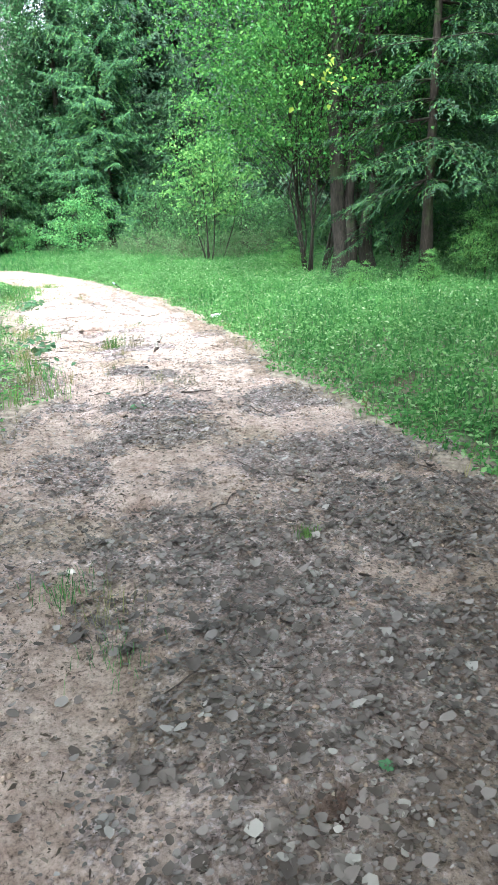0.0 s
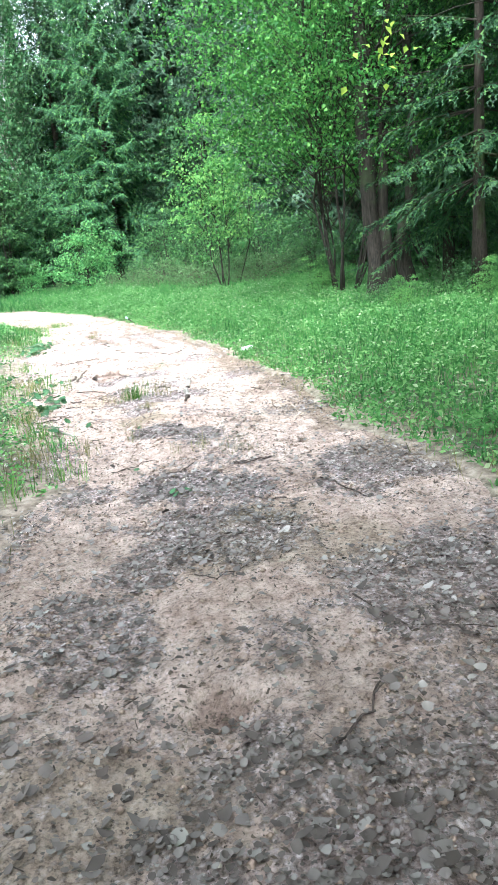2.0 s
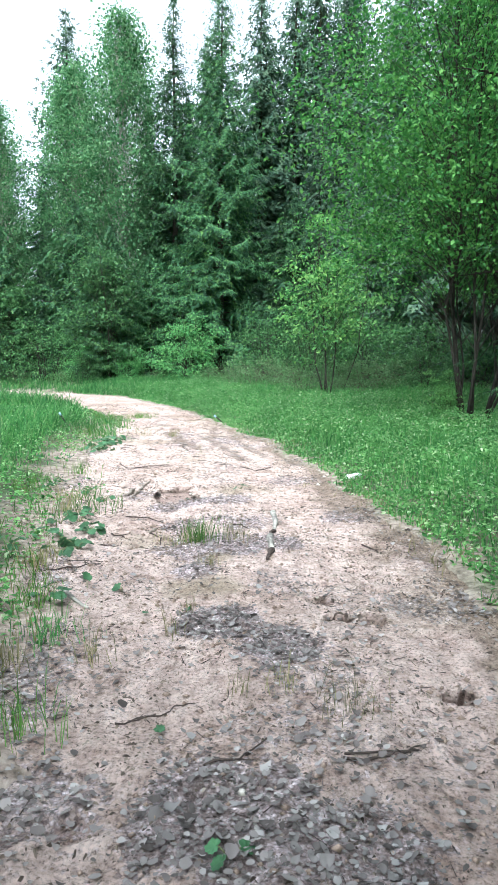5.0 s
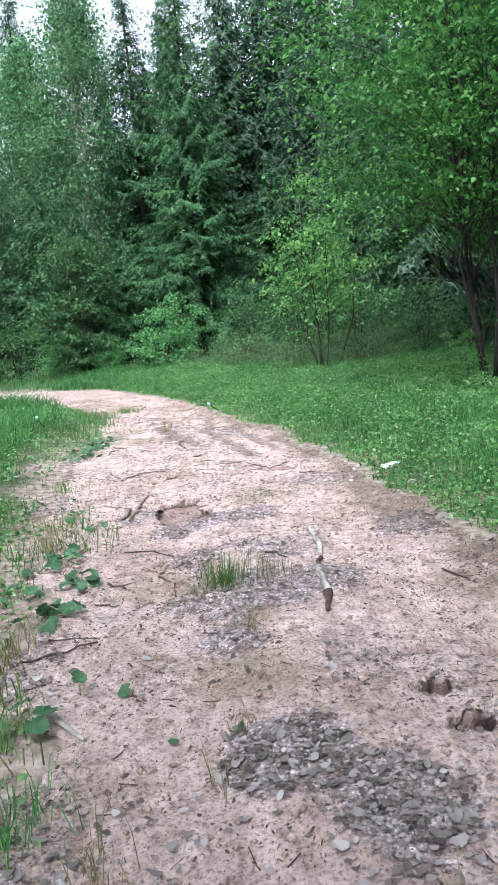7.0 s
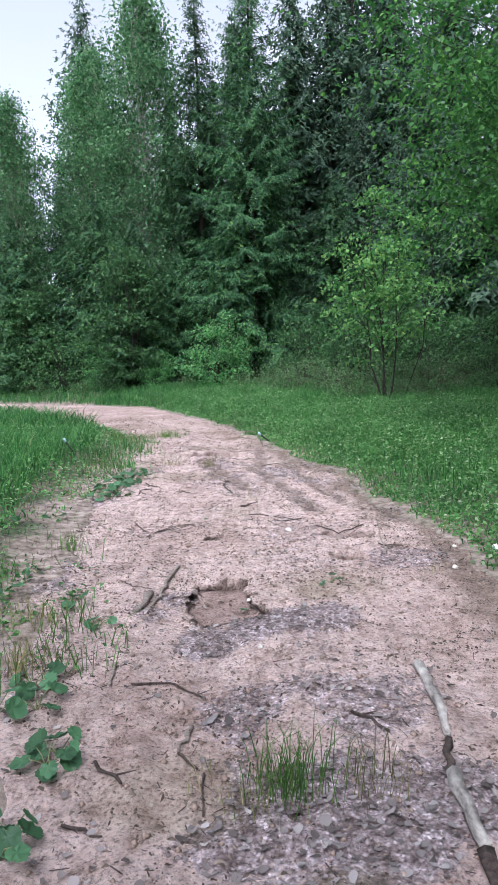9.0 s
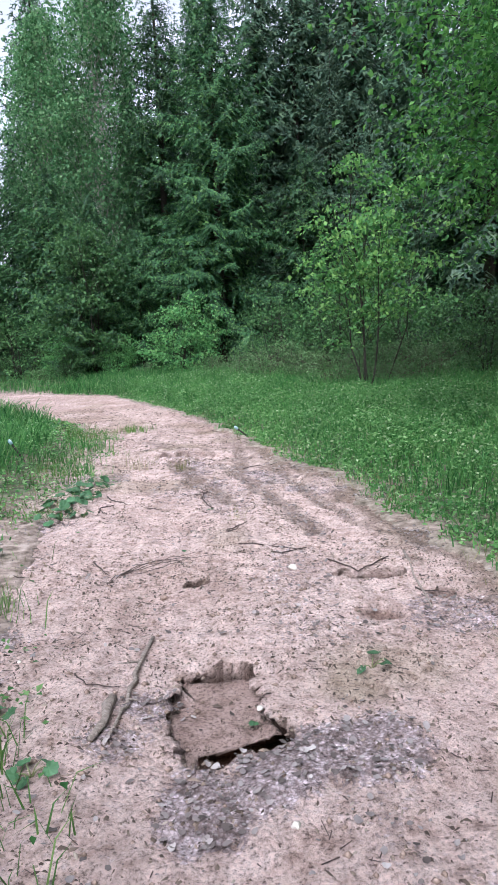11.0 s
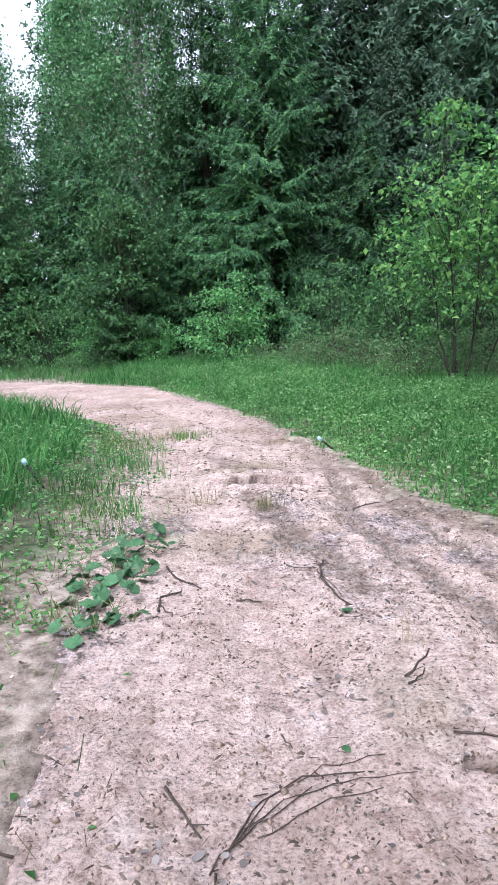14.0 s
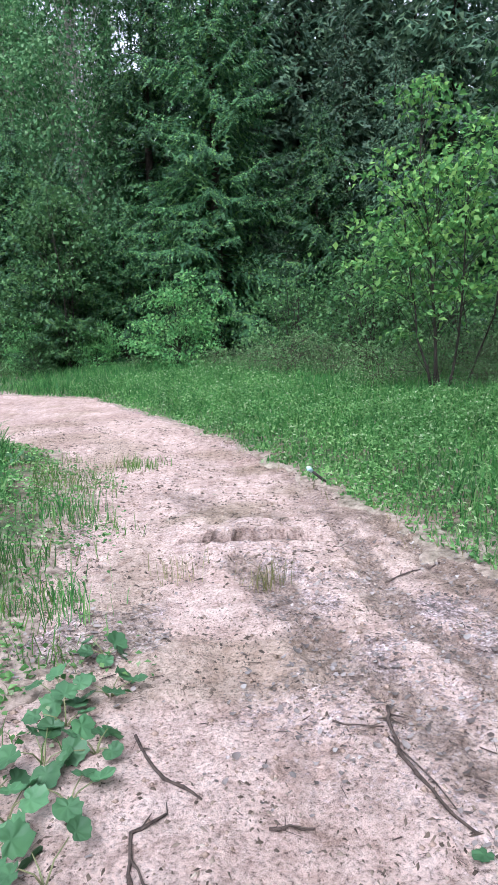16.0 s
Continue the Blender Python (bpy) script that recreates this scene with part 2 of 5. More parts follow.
# ---- mesh helpers ----
def fast_mesh(name, verts, tris, mat, smooth=False):
    verts, tris = np.asarray(verts, np.float32), np.asarray(tris, np.int32)
    me = bpy.data.meshes.new(name)
    me.vertices.add(len(verts))
    me.vertices.foreach_set("co", verts.ravel())
    me.loops.add(tris.size)
    me.loops.foreach_set("vertex_index", tris.ravel())
    me.polygons.add(len(tris))
    me.polygons.foreach_set("loop_start", np.arange(len(tris), dtype=np.int32) * 3)
    me.update(calc_edges=True)
    me.validate()
    if smooth:
        me.shade_smooth()
    me.materials.append(mat)
    return me


def under(name, mesh, parent, label=""):
    ob = new(name, mesh)
    ob.parent = parent
    return tagged(ob, label)


def thing(name, label, category, m=None, group="", kind=""):
    ob = new(name)
    ob.empty_display_size = 0.2
    if m is not None:
        ob.matrix_world = m
    return tagged(ob, label, category, group, kind)


def tube(points, radii, sides=6, cap=True, lump=0.0, rng=None):
    """A tapered tube along a line of points: vertices and triangles."""
    pts = np.asarray(points, float)
    ahead = np.gradient(pts, axis=0)
    ahead /= np.linalg.norm(ahead, axis=1)[:, None] + 1e-9
    side = np.cross(ahead, (0.31, 0.17, 0.93) if abs(ahead[0][2]) < 0.8 else (1.0, 0.1, 0.05))
    side /= np.linalg.norm(side, axis=1)[:, None] + 1e-9
    up = np.cross(side, ahead)
    a = np.arange(sides) * 2 * np.pi / sides
    r = np.asarray(radii, float)[:, None] * (1 + (lump * rng.standard_normal((len(pts), sides)) if lump else 0))
    ring = pts[:, None] + (np.cos(a)[None, :, None] * side[:, None] + np.sin(a)[None, :, None] * up[:, None]) * (r[..., None] if np.ndim(r) == 2 else r)
    verts = ring.reshape(-1, 3)
    tris = []
    for k in range(len(pts) - 1):
        for j in range(sides):
            p, q = k * sides + j, k * sides + (j + 1) % sides
            tris += [(p, q, q + sides), (p, q + sides, p + sides)]
    if cap:
        n = len(verts)
        verts = np.vstack([verts, pts[:1], pts[-1:]])
        last = (len(pts) - 1) * sides
        for j in range(sides):
            tris += [(n, (j + 1) % sides, j), (n + 1, last + j, last + (j + 1) % sides)]
    return verts, np.array(tris)


def joined(pieces):
    verts, tris, n = [], [], 0
    for v, t in pieces:
        verts.append(v)
        tris.append(np.asarray(t) + n)
        n += len(v)
    return np.vstack(verts), np.vstack(tris)


def unit(v):
    return v / (np.linalg.norm(v, axis=-1, keepdims=True) + 1e-9)


def leaves(centres, ahead, normal, length, width, fold=0.25):
    """Pointed leaves, each of two triangles folded along the midrib."""
    ahead = unit(ahead)
    side = unit(np.cross(ahead, normal))
    up = np.cross(side, ahead)
    length, width = np.asarray(length)[:, None], np.asarray(width)[:, None]
    a, b = centres - ahead * length * 0.5, centres + ahead * length * 0.5
    mid = centres - ahead * length * 0.06 + up * fold * width
    l, r = mid - side * width * 0.5, mid + side * width * 0.5
    verts = np.stack([a, r, b, l], 1).reshape(-1, 3)
    k = np.arange(len(centres))[:, None] * 4
    tris = np.concatenate([k + [0, 1, 2], k + [0, 2, 3]], 1).reshape(-1, 3)
    return verts, tris


def blades(base, height, width, lean, rng):
    """Grass blades, bent over at the top: three triangles each."""
    n = len(base)
    yaw = rng.uniform(0, 2 * np.pi, n)
    side = np.stack([np.cos(yaw), np.sin(yaw), 0 * yaw], 1) * (width * 0.5)[:, None]
    way = rng.uniform(0, 2 * np.pi, n)
    out = np.stack([np.cos(way), np.sin(way), 0 * way], 1) * (lean * height)[:, None]
    up = np.array([0, 0, 1.0]) * height[:, None]
    mid, tip = base + up * 0.6 + out * 0.35, base + up * (1 - 0.35 * lean)[:, None] + out
    verts = np.stack([base - side, base + side, mid + side * 0.8, mid - side * 0.8, tip], 1).reshape(-1, 3)
    k = np.arange(n)[:, None] * 5
    return verts, np.concatenate([k + [0, 1, 2], k + [0, 2, 3], k + [3, 2, 4]], 1).reshape(-1, 3)


LATTICE = np.random.RandomState(11).rand(256, 256)


def vnoise(x, y, size, shift=0):
    """Smooth random hills from 0 to 1, of that size in metres."""
    u, v = np.asarray(x, float) / size + 37.3 + shift * 17.7, np.asarray(y, float) / size + 91.7 + shift * 5.3
    i, j = np.floor(u).astype(int), np.floor(v).astype(int)
    f, g = u - i, v - j
    f, g = f * f * (3 - 2 * f), g * g * (3 - 2 * g)
    at = lambda a, b: LATTICE[a % 256, b % 256]
    return (at(i, j) * (1 - f) + at(i + 1, j) * f) * (1 - g) + (at(i, j + 1) * (1 - f) + at(i + 1, j + 1) * f) * g


def step(a, b, v):
    s = np.clip((v - a) / (b - a), 0, 1)
    return s * s * (3 - 2 * s)


# ---- the lie of the land ----
RIGHT = [(4.4, -24), (3.5, -6), (3.0, -0.6), (2.74, 0.6), (2.62, 1.9), (2.45, 3.6), (2.28, 6), (2.12, 8), (1.98, 9.5), (1.74, 11), (1.32, 13.1), (0.62, 15.5), (0.1, 18), (-1.2, 22), (-4.1, 29.3), (-7.5, 31.8), (-12.3, 34.5), (-45, 48)]
LEFT = [(-45, 36), (-14, 27.5), (-8.6, 25.0), (-6.4, 23.3), (-4.6, 21.0), (-3.2, 19.6), (-2.45, 16.6), (-2.3, 15.3), (-2.35, 14.1), (-2.15, 13), (-2.1, 12), (-2.0, 10.8), (-1.62, 9.5), (-1.6, 8.5), (-1.5, 7.7), (-1.3, 7), (-1.15, 6), (-0.9, 5.2), (-0.75, 4.4), (-0.4, 3.4), (-0.35, 2.4), (-0.5, 1.2), (-0.7, -6), (-1.2, -24)]
EDGE = np.array(RIGHT + LEFT, float)


def inside(x, y):
    """Metres inside the track's edge; negative outside it."""
    x, y = np.asarray(x, float), np.asarray(y, float)
    near, within = np.full(x.shape, 1e9), np.zeros(x.shape, bool)
    for (ax, ay), (bx, by) in zip(EDGE, np.roll(EDGE, -1, 0)):
        dx, dy = bx - ax, by - ay
        s = np.clip(((x - ax) * dx + (y - ay) * dy) / (dx * dx + dy * dy), 0, 1)
        near = np.minimum(near, (x - ax - s * dx) ** 2 + (y - ay - s * dy) ** 2)
        if dy:
            within ^= ((ay > y) != (by > y)) & (x < ax + (y - ay) * dx / dy)
    return np.where(within, 1, -1) * np.sqrt(near)


def middle(y):
    return np.interp(y, [-24, -0.6, 6, 9.5, 13, 18, 22, 30], [1.6, 1.2, 0.8, 0.25, -0.15, -1.4, -3.2, -7.0])


# holes and hollows in the track: x, y, half width, half length, depth, softness of the rim
PITS = [(-0.05, 8.0, 0.17, 0.12, 0.19, 0.09), (-0.04, 7.68, 0.2, 0.31, 0.055, 0.12), (0.13, 7.47, 0.2, 0.1, 0.16, 0.09), (-0.2, 9.36, 0.075, 0.055, 0.128, 0.12),
        (0.19, 10, 0.1, 0.05, 0.128, 0.07), (1.04, 9.46, 0.24, 0.08, 0.16, 0.07), (0.98, 8.74, 0.16, 0.1, 0.07, 0.3), (1.45, 9, 0.08, 0.06, 0.144, 0.07),
        (1.25, 4.14, 0.075, 0.05, 0.16, 0.05), (1.34, 3.86, 0.09, 0.06, 0.16, 0.07), (1.53, 3.86, 0.08, 0.05, 0.144, 0.07), (1.76, 2.92, 0.09, 0.06, 0.176, 0.07),
        (1.72, 4.48, 0.08, 0.06, 0.05, 0.4), (1.31, 4.53, 0.09, 0.04, 0.05, 0.3), (-0.13, 3.71, 0.1, 0.08, 0.02, 0.3), (-0.14, 3.7, 0.04, 0.03, 0.015, 0.5),
        (1.15, -2.88, 0.1, 0.09, 0.06, 0.4), (0.66, -0.42, 0.12, 0.09, 0.05, 0.5), (-0.68, 15, 0.5, 0.085, 0.32, 0.05), (-0.2, 14.93, 0.14, 0.05, 0.07, 0.2),
        (0.12, 2.05, 0.08, 0.06, 0.04, 0.4), (0.75, 1.5, 0.09, 0.07, 0.04, 0.5), (-0.45, 10.9, 0.07, 0.06, 0.03, 0.4)]


def pit_mask(x, y):
    depth, raw_and_shade = np.zeros(np.shape(x)), np.zeros(np.shape(x))
    for k, (px, py, rx, ry, d, soft) in enumerate(PITS):
        r = np.sqrt(((x - px) / rx) ** 2 + ((y - py) / ry) ** 2) + 0.55 * (vnoise(x, y, 0.07, k) - 0.5) + 0.3 * (vnoise(x, y, 0.025, k + 3) - 0.5)
        hole = 1 - step(1 - soft, 1 + soft, r)
        depth = np.maximum(depth, 1.05 * d * hole)
        # where bare soil shows and the hole's shade is painted
        raw_and_shade = np.maximum(raw_and_shade, (1 - step(0.8, 1.15, r)) * min(1.0, d / 0.1))
    return depth, raw_and_shade


# damp wheel ruts churned up by tyres: the line of each, half its width
RUTS = [(((-0.2, 19.0), (0.14, 16.3), (0.22, 14.7), (0.13, 13.4), (0.23, 12.9), (0.36, 12.5), (0.62, 11.6), (0.85, 10.6)), 0.13),
        (((-0.75, 14.4), (-0.54, 13.7), (-0.42, 13.1), (-0.31, 12.7), (-0.13, 12.4), (-0.02, 11.9)), 0.17),
        (((0.55, 15.2), (0.72, 13.6), (0.95, 12.2), (1.2, 11.0)), 0.09), (((-1.35, 16.8), (-0.95, 15.9), (-0.45, 15.6)), 0.2)]


def churned(x, y):
    """How far the tyres have dug up the soil, 0 to 1."""
    v = np.zeros(np.shape(x))
    for line, half in RUTS:
        near = np.full(np.shape(x), 1e9)
        for (ax, ay), (bx, by) in zip(line, line[1:]):
            dx, dy = bx - ax, by - ay
            s = np.clip(((x - ax) * dx + (y - ay) * dy) / (dx * dx + dy * dy), 0, 1)
            near = np.minimum(near, np.hypot(x - ax - s * dx, y - ay - s * dy))
        v = np.maximum(v, 1 - step(0.5, 1.3, near / half + 0.7 * (vnoise(x, y, 0.25, 34) - 0.5) + 0.5 * (vnoise(x, y, 0.08, 35) - 0.5)))
    return v


def land(x, y, fine=True):
    """The ground's height."""
    x, y = np.asarray(x, float), np.asarray(y, float)
    s = inside(x, y)
    right = x > middle(y)
    z = np.where(right, 0.075, 0.045) * np.clip(-s - 0.6, 0, np.where(right, 8, 6))
    z = z + 0.10 * (vnoise(x, y, 3.0) - 0.5) * step(0.2, 2.0, -s) + 0.03 * (vnoise(x, y, 1.7, 2) - 0.5)
    z = z + 0.25 * step(24, 33, y) * step(0, 3, -s) + 0.07 * step(0.0, 0.5, -s) * ~right
    z = np.where(y > 21, z, z - 0.035 * np.exp(-(((x - middle(y)) + 0.75) / 0.3) ** 2) - 0.03 * np.exp(-(((x - middle(y)) - 0.8) / 0.33) ** 2))
    z = z + 0.06 * np.exp(-((x + 0.72) / 0.6) ** 2) * step(14.9, 15.1, y) * step(16.4, 15.2, y)
    if fine:
        z = z + 0.028 * (vnoise(x, y, 0.3, 4) - 0.5) + 0.024 * (vnoise(x, y, 0.1, 5) - 0.5) + 0.016 * (vnoise(x, y, 0.05, 6) - 0.5)
        z = z + churned(x, y) * (-0.035 + 0.05 * (vnoise(x, y, 0.07, 36) - 0.3))
    return z


# leaf litter: x, y, radius, strength
LITTER = [(1.6, -2.6, 1.3, 1.0), (2.3, -1.0, 1.0, 1.0), (1.2, -1.2, 0.8, 0.9), (2.4, 0.2, 0.7, 0.9), (1.6, 0.1, 0.5, 0.7), (0.6, -1.8, 0.4, 0.5), (0.15, 0.2, 0.4, 0.6),
          (0.75, 1.1, 0.6, 0.85), (0.85, 3.45, 0.32, 0.9), (0.75, 2.1, 0.45, 0.9), (1.1, 1.9, 0.35, 0.8), (0.0, 2.1, 0.3, 0.6), (0.4, 4.75, 0.25, 0.95), (0.58, 3.75, 0.3, 0.95),
          (-0.06, 7.05, 0.25, 0.9), (0.45, 7.3, 0.35, 0.8), (0.5, 5.5, 0.45, 0.9), (0.95, 5.6, 0.3, 0.8), (0.2, 6.3, 0.3, 0.6), (0.75, 6.3, 0.4, 0.6), (1.5, 12.2, 0.4, 0.7),
          (1.5, 8.7, 0.35, 0.5), (1.95, 6.7, 0.4, 0.9), (0.35, 7.25, 0.22, 0.9), (-0.5, 12.6, 0.5, 0.3), (-0.05, 13.9, 0.4, 0.3), (0.4, 13.2, 0.45, 0.45), (0.25, 7.2, 0.3, 0.9),
          (2.2, 2.0, 0.6, 0.8), (2.1, 4.2, 0.4, 0.5), (-0.55, 14.2, 0.28, 0.55), (-0.4, 13.5, 0.3, 0.55), (-0.2, 12.8, 0.3, 0.55), (0.1, 13.9, 0.2, 0.65), (0.35, 13.4, 0.22, 0.7), (0.6, 12.9, 0.2, 0.7), (0.85, 12.4, 0.2, 0.65), (-0.35, 7.75, 0.2, 0.7), (-0.5, 7.5, 0.2, 0.6), (1.75, 10.2, 0.4, 0.7), (-1.7, 13.2, 0.5, 0.6), (-1.6, 8.2, 0.5, 0.7), (-2.1, 11.0, 0.6, 0.6)]


def litter(x, y):
    v = 0.15 * step(0.35, 0.75, vnoise(x, y, 0.5, 8)) * np.exp(-((x - middle(y)) / 0.4) ** 2) + 0.26 * step(2.5, -1.0, y) * step(0.35, 0.75, vnoise(x, y, 0.3, 15)) + 0.12 * step(0.5, 0.8, vnoise(x, y, 0.5, 8)) + 0.5 * (1 - step(0.0, 0.45, inside(x, y))) * step(0.35, 0.6, vnoise(x, y, 0.6, 12))
    for px, py, r, k in LITTER:
        d = np.sqrt((x - px) ** 2 + (y - py) ** 2) / r + 0.7 * (vnoise(x, y, 0.3, 9) - 0.5) + 0.35 * (vnoise(x, y, 0.1, 10) - 0.5)
        v = np.maximum(v, k * (1 - step(0.6, 1.1, d)))
    return np.maximum(v, 0.42 * churned(x, y))


def damp_edge(x, y):
    """A strip of dark earth along the foot of the bank."""
    s = inside(x, y) + 0.5 * (vnoise(x, y, 0.5, 29) - 0.5) + 0.3 * (vnoise(x, y, 0.12, 30) - 0.5)
    return 0.85 * step(0.62, 0.12, s) * (x > middle(y)) * step(1.0, 3.5, y) * step(19, 15, y)


def red_earth(x, y):
    """Bare reddish subsoil showing through at the bend."""
    return 0.38 * step(15.5, 19.5, y + 3 * (vnoise(x, y, 1.5, 47) - 0.5)) * (0.45 + 0.55 * step(0.25, 0.65, vnoise(x, y, 0.9, 48)))


def humus_and_shade(x, y):
    """Dark earth along bank and ruts; at the start it also paints tree shade."""
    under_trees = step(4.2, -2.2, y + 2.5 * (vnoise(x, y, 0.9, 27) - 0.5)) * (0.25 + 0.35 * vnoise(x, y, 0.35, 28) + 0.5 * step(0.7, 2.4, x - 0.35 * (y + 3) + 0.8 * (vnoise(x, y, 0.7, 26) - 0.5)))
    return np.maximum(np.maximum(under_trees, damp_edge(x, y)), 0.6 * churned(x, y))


MOSS = [(0.45, 4.4, 0.28), (0.5, 5.05, 0.2), (-0.8, 15.75, 0.6), (1.1, 1.3, 0.3), (0.6, 7.9, 0.25), (-0.3, 18.0, 0.5)]


def mossy(x, y):
    v = 0.35 * step(0.66, 0.85, vnoise(x, y, 0.8, 21))
    for px, py, r in MOSS:
        v = np.maximum(v, 0.55 * (1 - step(0.3, 1.2, np.hypot(x - px, y - py) / r + 0.8 * (vnoise(x, y, 0.2, 22) - 0.5))))
    return v


def axis(*runs):
    """Grid lines: runs of (start, end, spacing)."""
    return np.concatenate([np.arange(a, b - d / 2, d) for a, b, d in runs] + [[runs[-1][1]]])


def grid(xs, ys, height, keep=None):
    x, y = np.meshgrid(xs, ys)
    z = height(x, y)
    n = len(xs)
    i, j = np.meshgrid(np.arange(n - 1), np.arange(len(ys) - 1))
    a = (j * n + i).ravel()
    if keep is not None:
        k = keep(x, y)
        near = k[:-1, :-1] | k[1:, :-1] | k[:-1, 1:] | k[1:, 1:]
        a = a[near.ravel()]
    tris = np.concatenate([np.stack([a, a + 1, a + n + 1], 1), np.stack([a, a + n + 1, a + n], 1)])
    used, tris = np.unique(tris, return_inverse=True)
    return np.stack([x.ravel(), y.ravel(), z.ravel()], 1)[used], tris.reshape(-1, 3)


def track_edge(x, y):
    """Inside the track, with its ragged edge."""
    return inside(x, y) + 0.35 * (vnoise(x, y, 0.55, 7) - 0.5) + 0.16 * (vnoise(x, y, 0.15, 8) - 0.5)


far = [60, 75, 100, 150, 250, 500, 1000, 2500]
gx = np.concatenate([-np.array(far[::-1]), axis((-50, -8, 1.0), (-8, -3.5, 0.2), (-3.5, 4.2, 0.075), (4.2, 8, 0.2), (8, 50, 1.0)), far])
gy = np.concatenate([-np.array(far[::-1]), axis((-50, -5, 1.0), (-5, -3.5, 0.2), (-3.5, 17, 0.075), (17, 22, 0.15), (22, 38, 0.3), (38, 50, 1.0)), far])
ground = new("ground", fast_mesh("ground", *grid(gx, gy, lambda x, y: land(x, y, False) + 0.015 - 0.4 * step(0.1, 0.5, track_edge(x, y))), FLOOR, True))
gco = np.empty(len(ground.data.vertices) * 3, np.float32)
ground.data.vertices.foreach_get("co", gco)
gco = gco.reshape(-1, 3)
ground.data.attributes.new("trodden", "FLOAT", "POINT").data.foreach_set("value", (step(-0.5, 0.0, inside(gco[:, 0], gco[:, 1]) + 0.5 * (vnoise(gco[:, 0], gco[:, 1], 0.4, 17) - 0.5)) * np.where(gco[:, 0] > middle(gco[:, 1]), 0.75, 1)).astype(np.float32))
tagged(ground, "dark forest floor with patches of moss and grass", "ground", kind="structure")

rx = axis((-3.6, 4.2, 0.026))
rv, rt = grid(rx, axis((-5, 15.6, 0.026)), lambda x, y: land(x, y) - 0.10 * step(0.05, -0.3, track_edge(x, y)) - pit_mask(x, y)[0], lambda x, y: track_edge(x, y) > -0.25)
fv, ft = grid(axis((-45, -12, 0.6), (-12, 3, 0.12)), axis((15.6, 36, 0.12), (36, 49, 0.6)), lambda x, y: land(x, y) - 0.10 * step(0.05, -0.3, track_edge(x, y)), lambda x, y: track_edge(x, y) > -0.25)
bv, bt = grid(axis((-3.6, 6, 0.3)), axis((-24.2, -5, 0.3)), lambda x, y: land(x, y, False) - 0.10 * step(0.05, -0.3, track_edge(x, y)), lambda x, y: track_edge(x, y) > -0.25)
def undercut(v):
    """Push the floor of each sharp hole out under its rim."""
    push = np.zeros_like(v)
    for k, (px, py, hx, hy, d, soft) in enumerate(PITS):
        if soft < 0.15:
            r = np.sqrt(((v[:, 0] - px) / hx) ** 2 + ((v[:, 1] - py) / hy) ** 2) + 0.55 * (vnoise(v[:, 0], v[:, 1], 0.07, k) - 0.5) + 0.3 * (vnoise(v[:, 0], v[:, 1], 0.025, k + 3) - 0.5)
            in_hole = (r < 1.0) * 2.2
            push[:, 0] += np.clip((v[:, 0] - px) * in_hole, -0.1, 0.1)
            push[:, 1] += np.clip((v[:, 1] - py) * in_hole, -0.05, 0.2)
    return v + push


tv, tt = joined([(rv, rt), (fv, ft), (bv, bt)])
plan = tv.copy()
tv = undercut(tv)
track_mesh = fast_mesh("dirt_track", tv, tt, SOIL, True)
for name, values in (("litter", litter(plan[:, 0], plan[:, 1])), ("raw_and_shade", np.maximum(pit_mask(plan[:, 0], plan[:, 1])[1], red_earth(plan[:, 0], plan[:, 1]))),
                     ("humus_and_shade", humus_and_shade(plan[:, 0], plan[:, 1])),
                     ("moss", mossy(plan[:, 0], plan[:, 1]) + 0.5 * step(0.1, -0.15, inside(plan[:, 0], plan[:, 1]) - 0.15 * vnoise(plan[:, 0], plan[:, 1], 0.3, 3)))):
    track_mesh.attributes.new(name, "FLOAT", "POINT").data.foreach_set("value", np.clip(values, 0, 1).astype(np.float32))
tagged(new("dirt_track", track_mesh), "sandy reddish dirt track with ruts, holes and leaf litter", "dirt track", kind="structure")


def height_at(x, y):
    return float(land(np.array([x]), np.array([y]))[0])


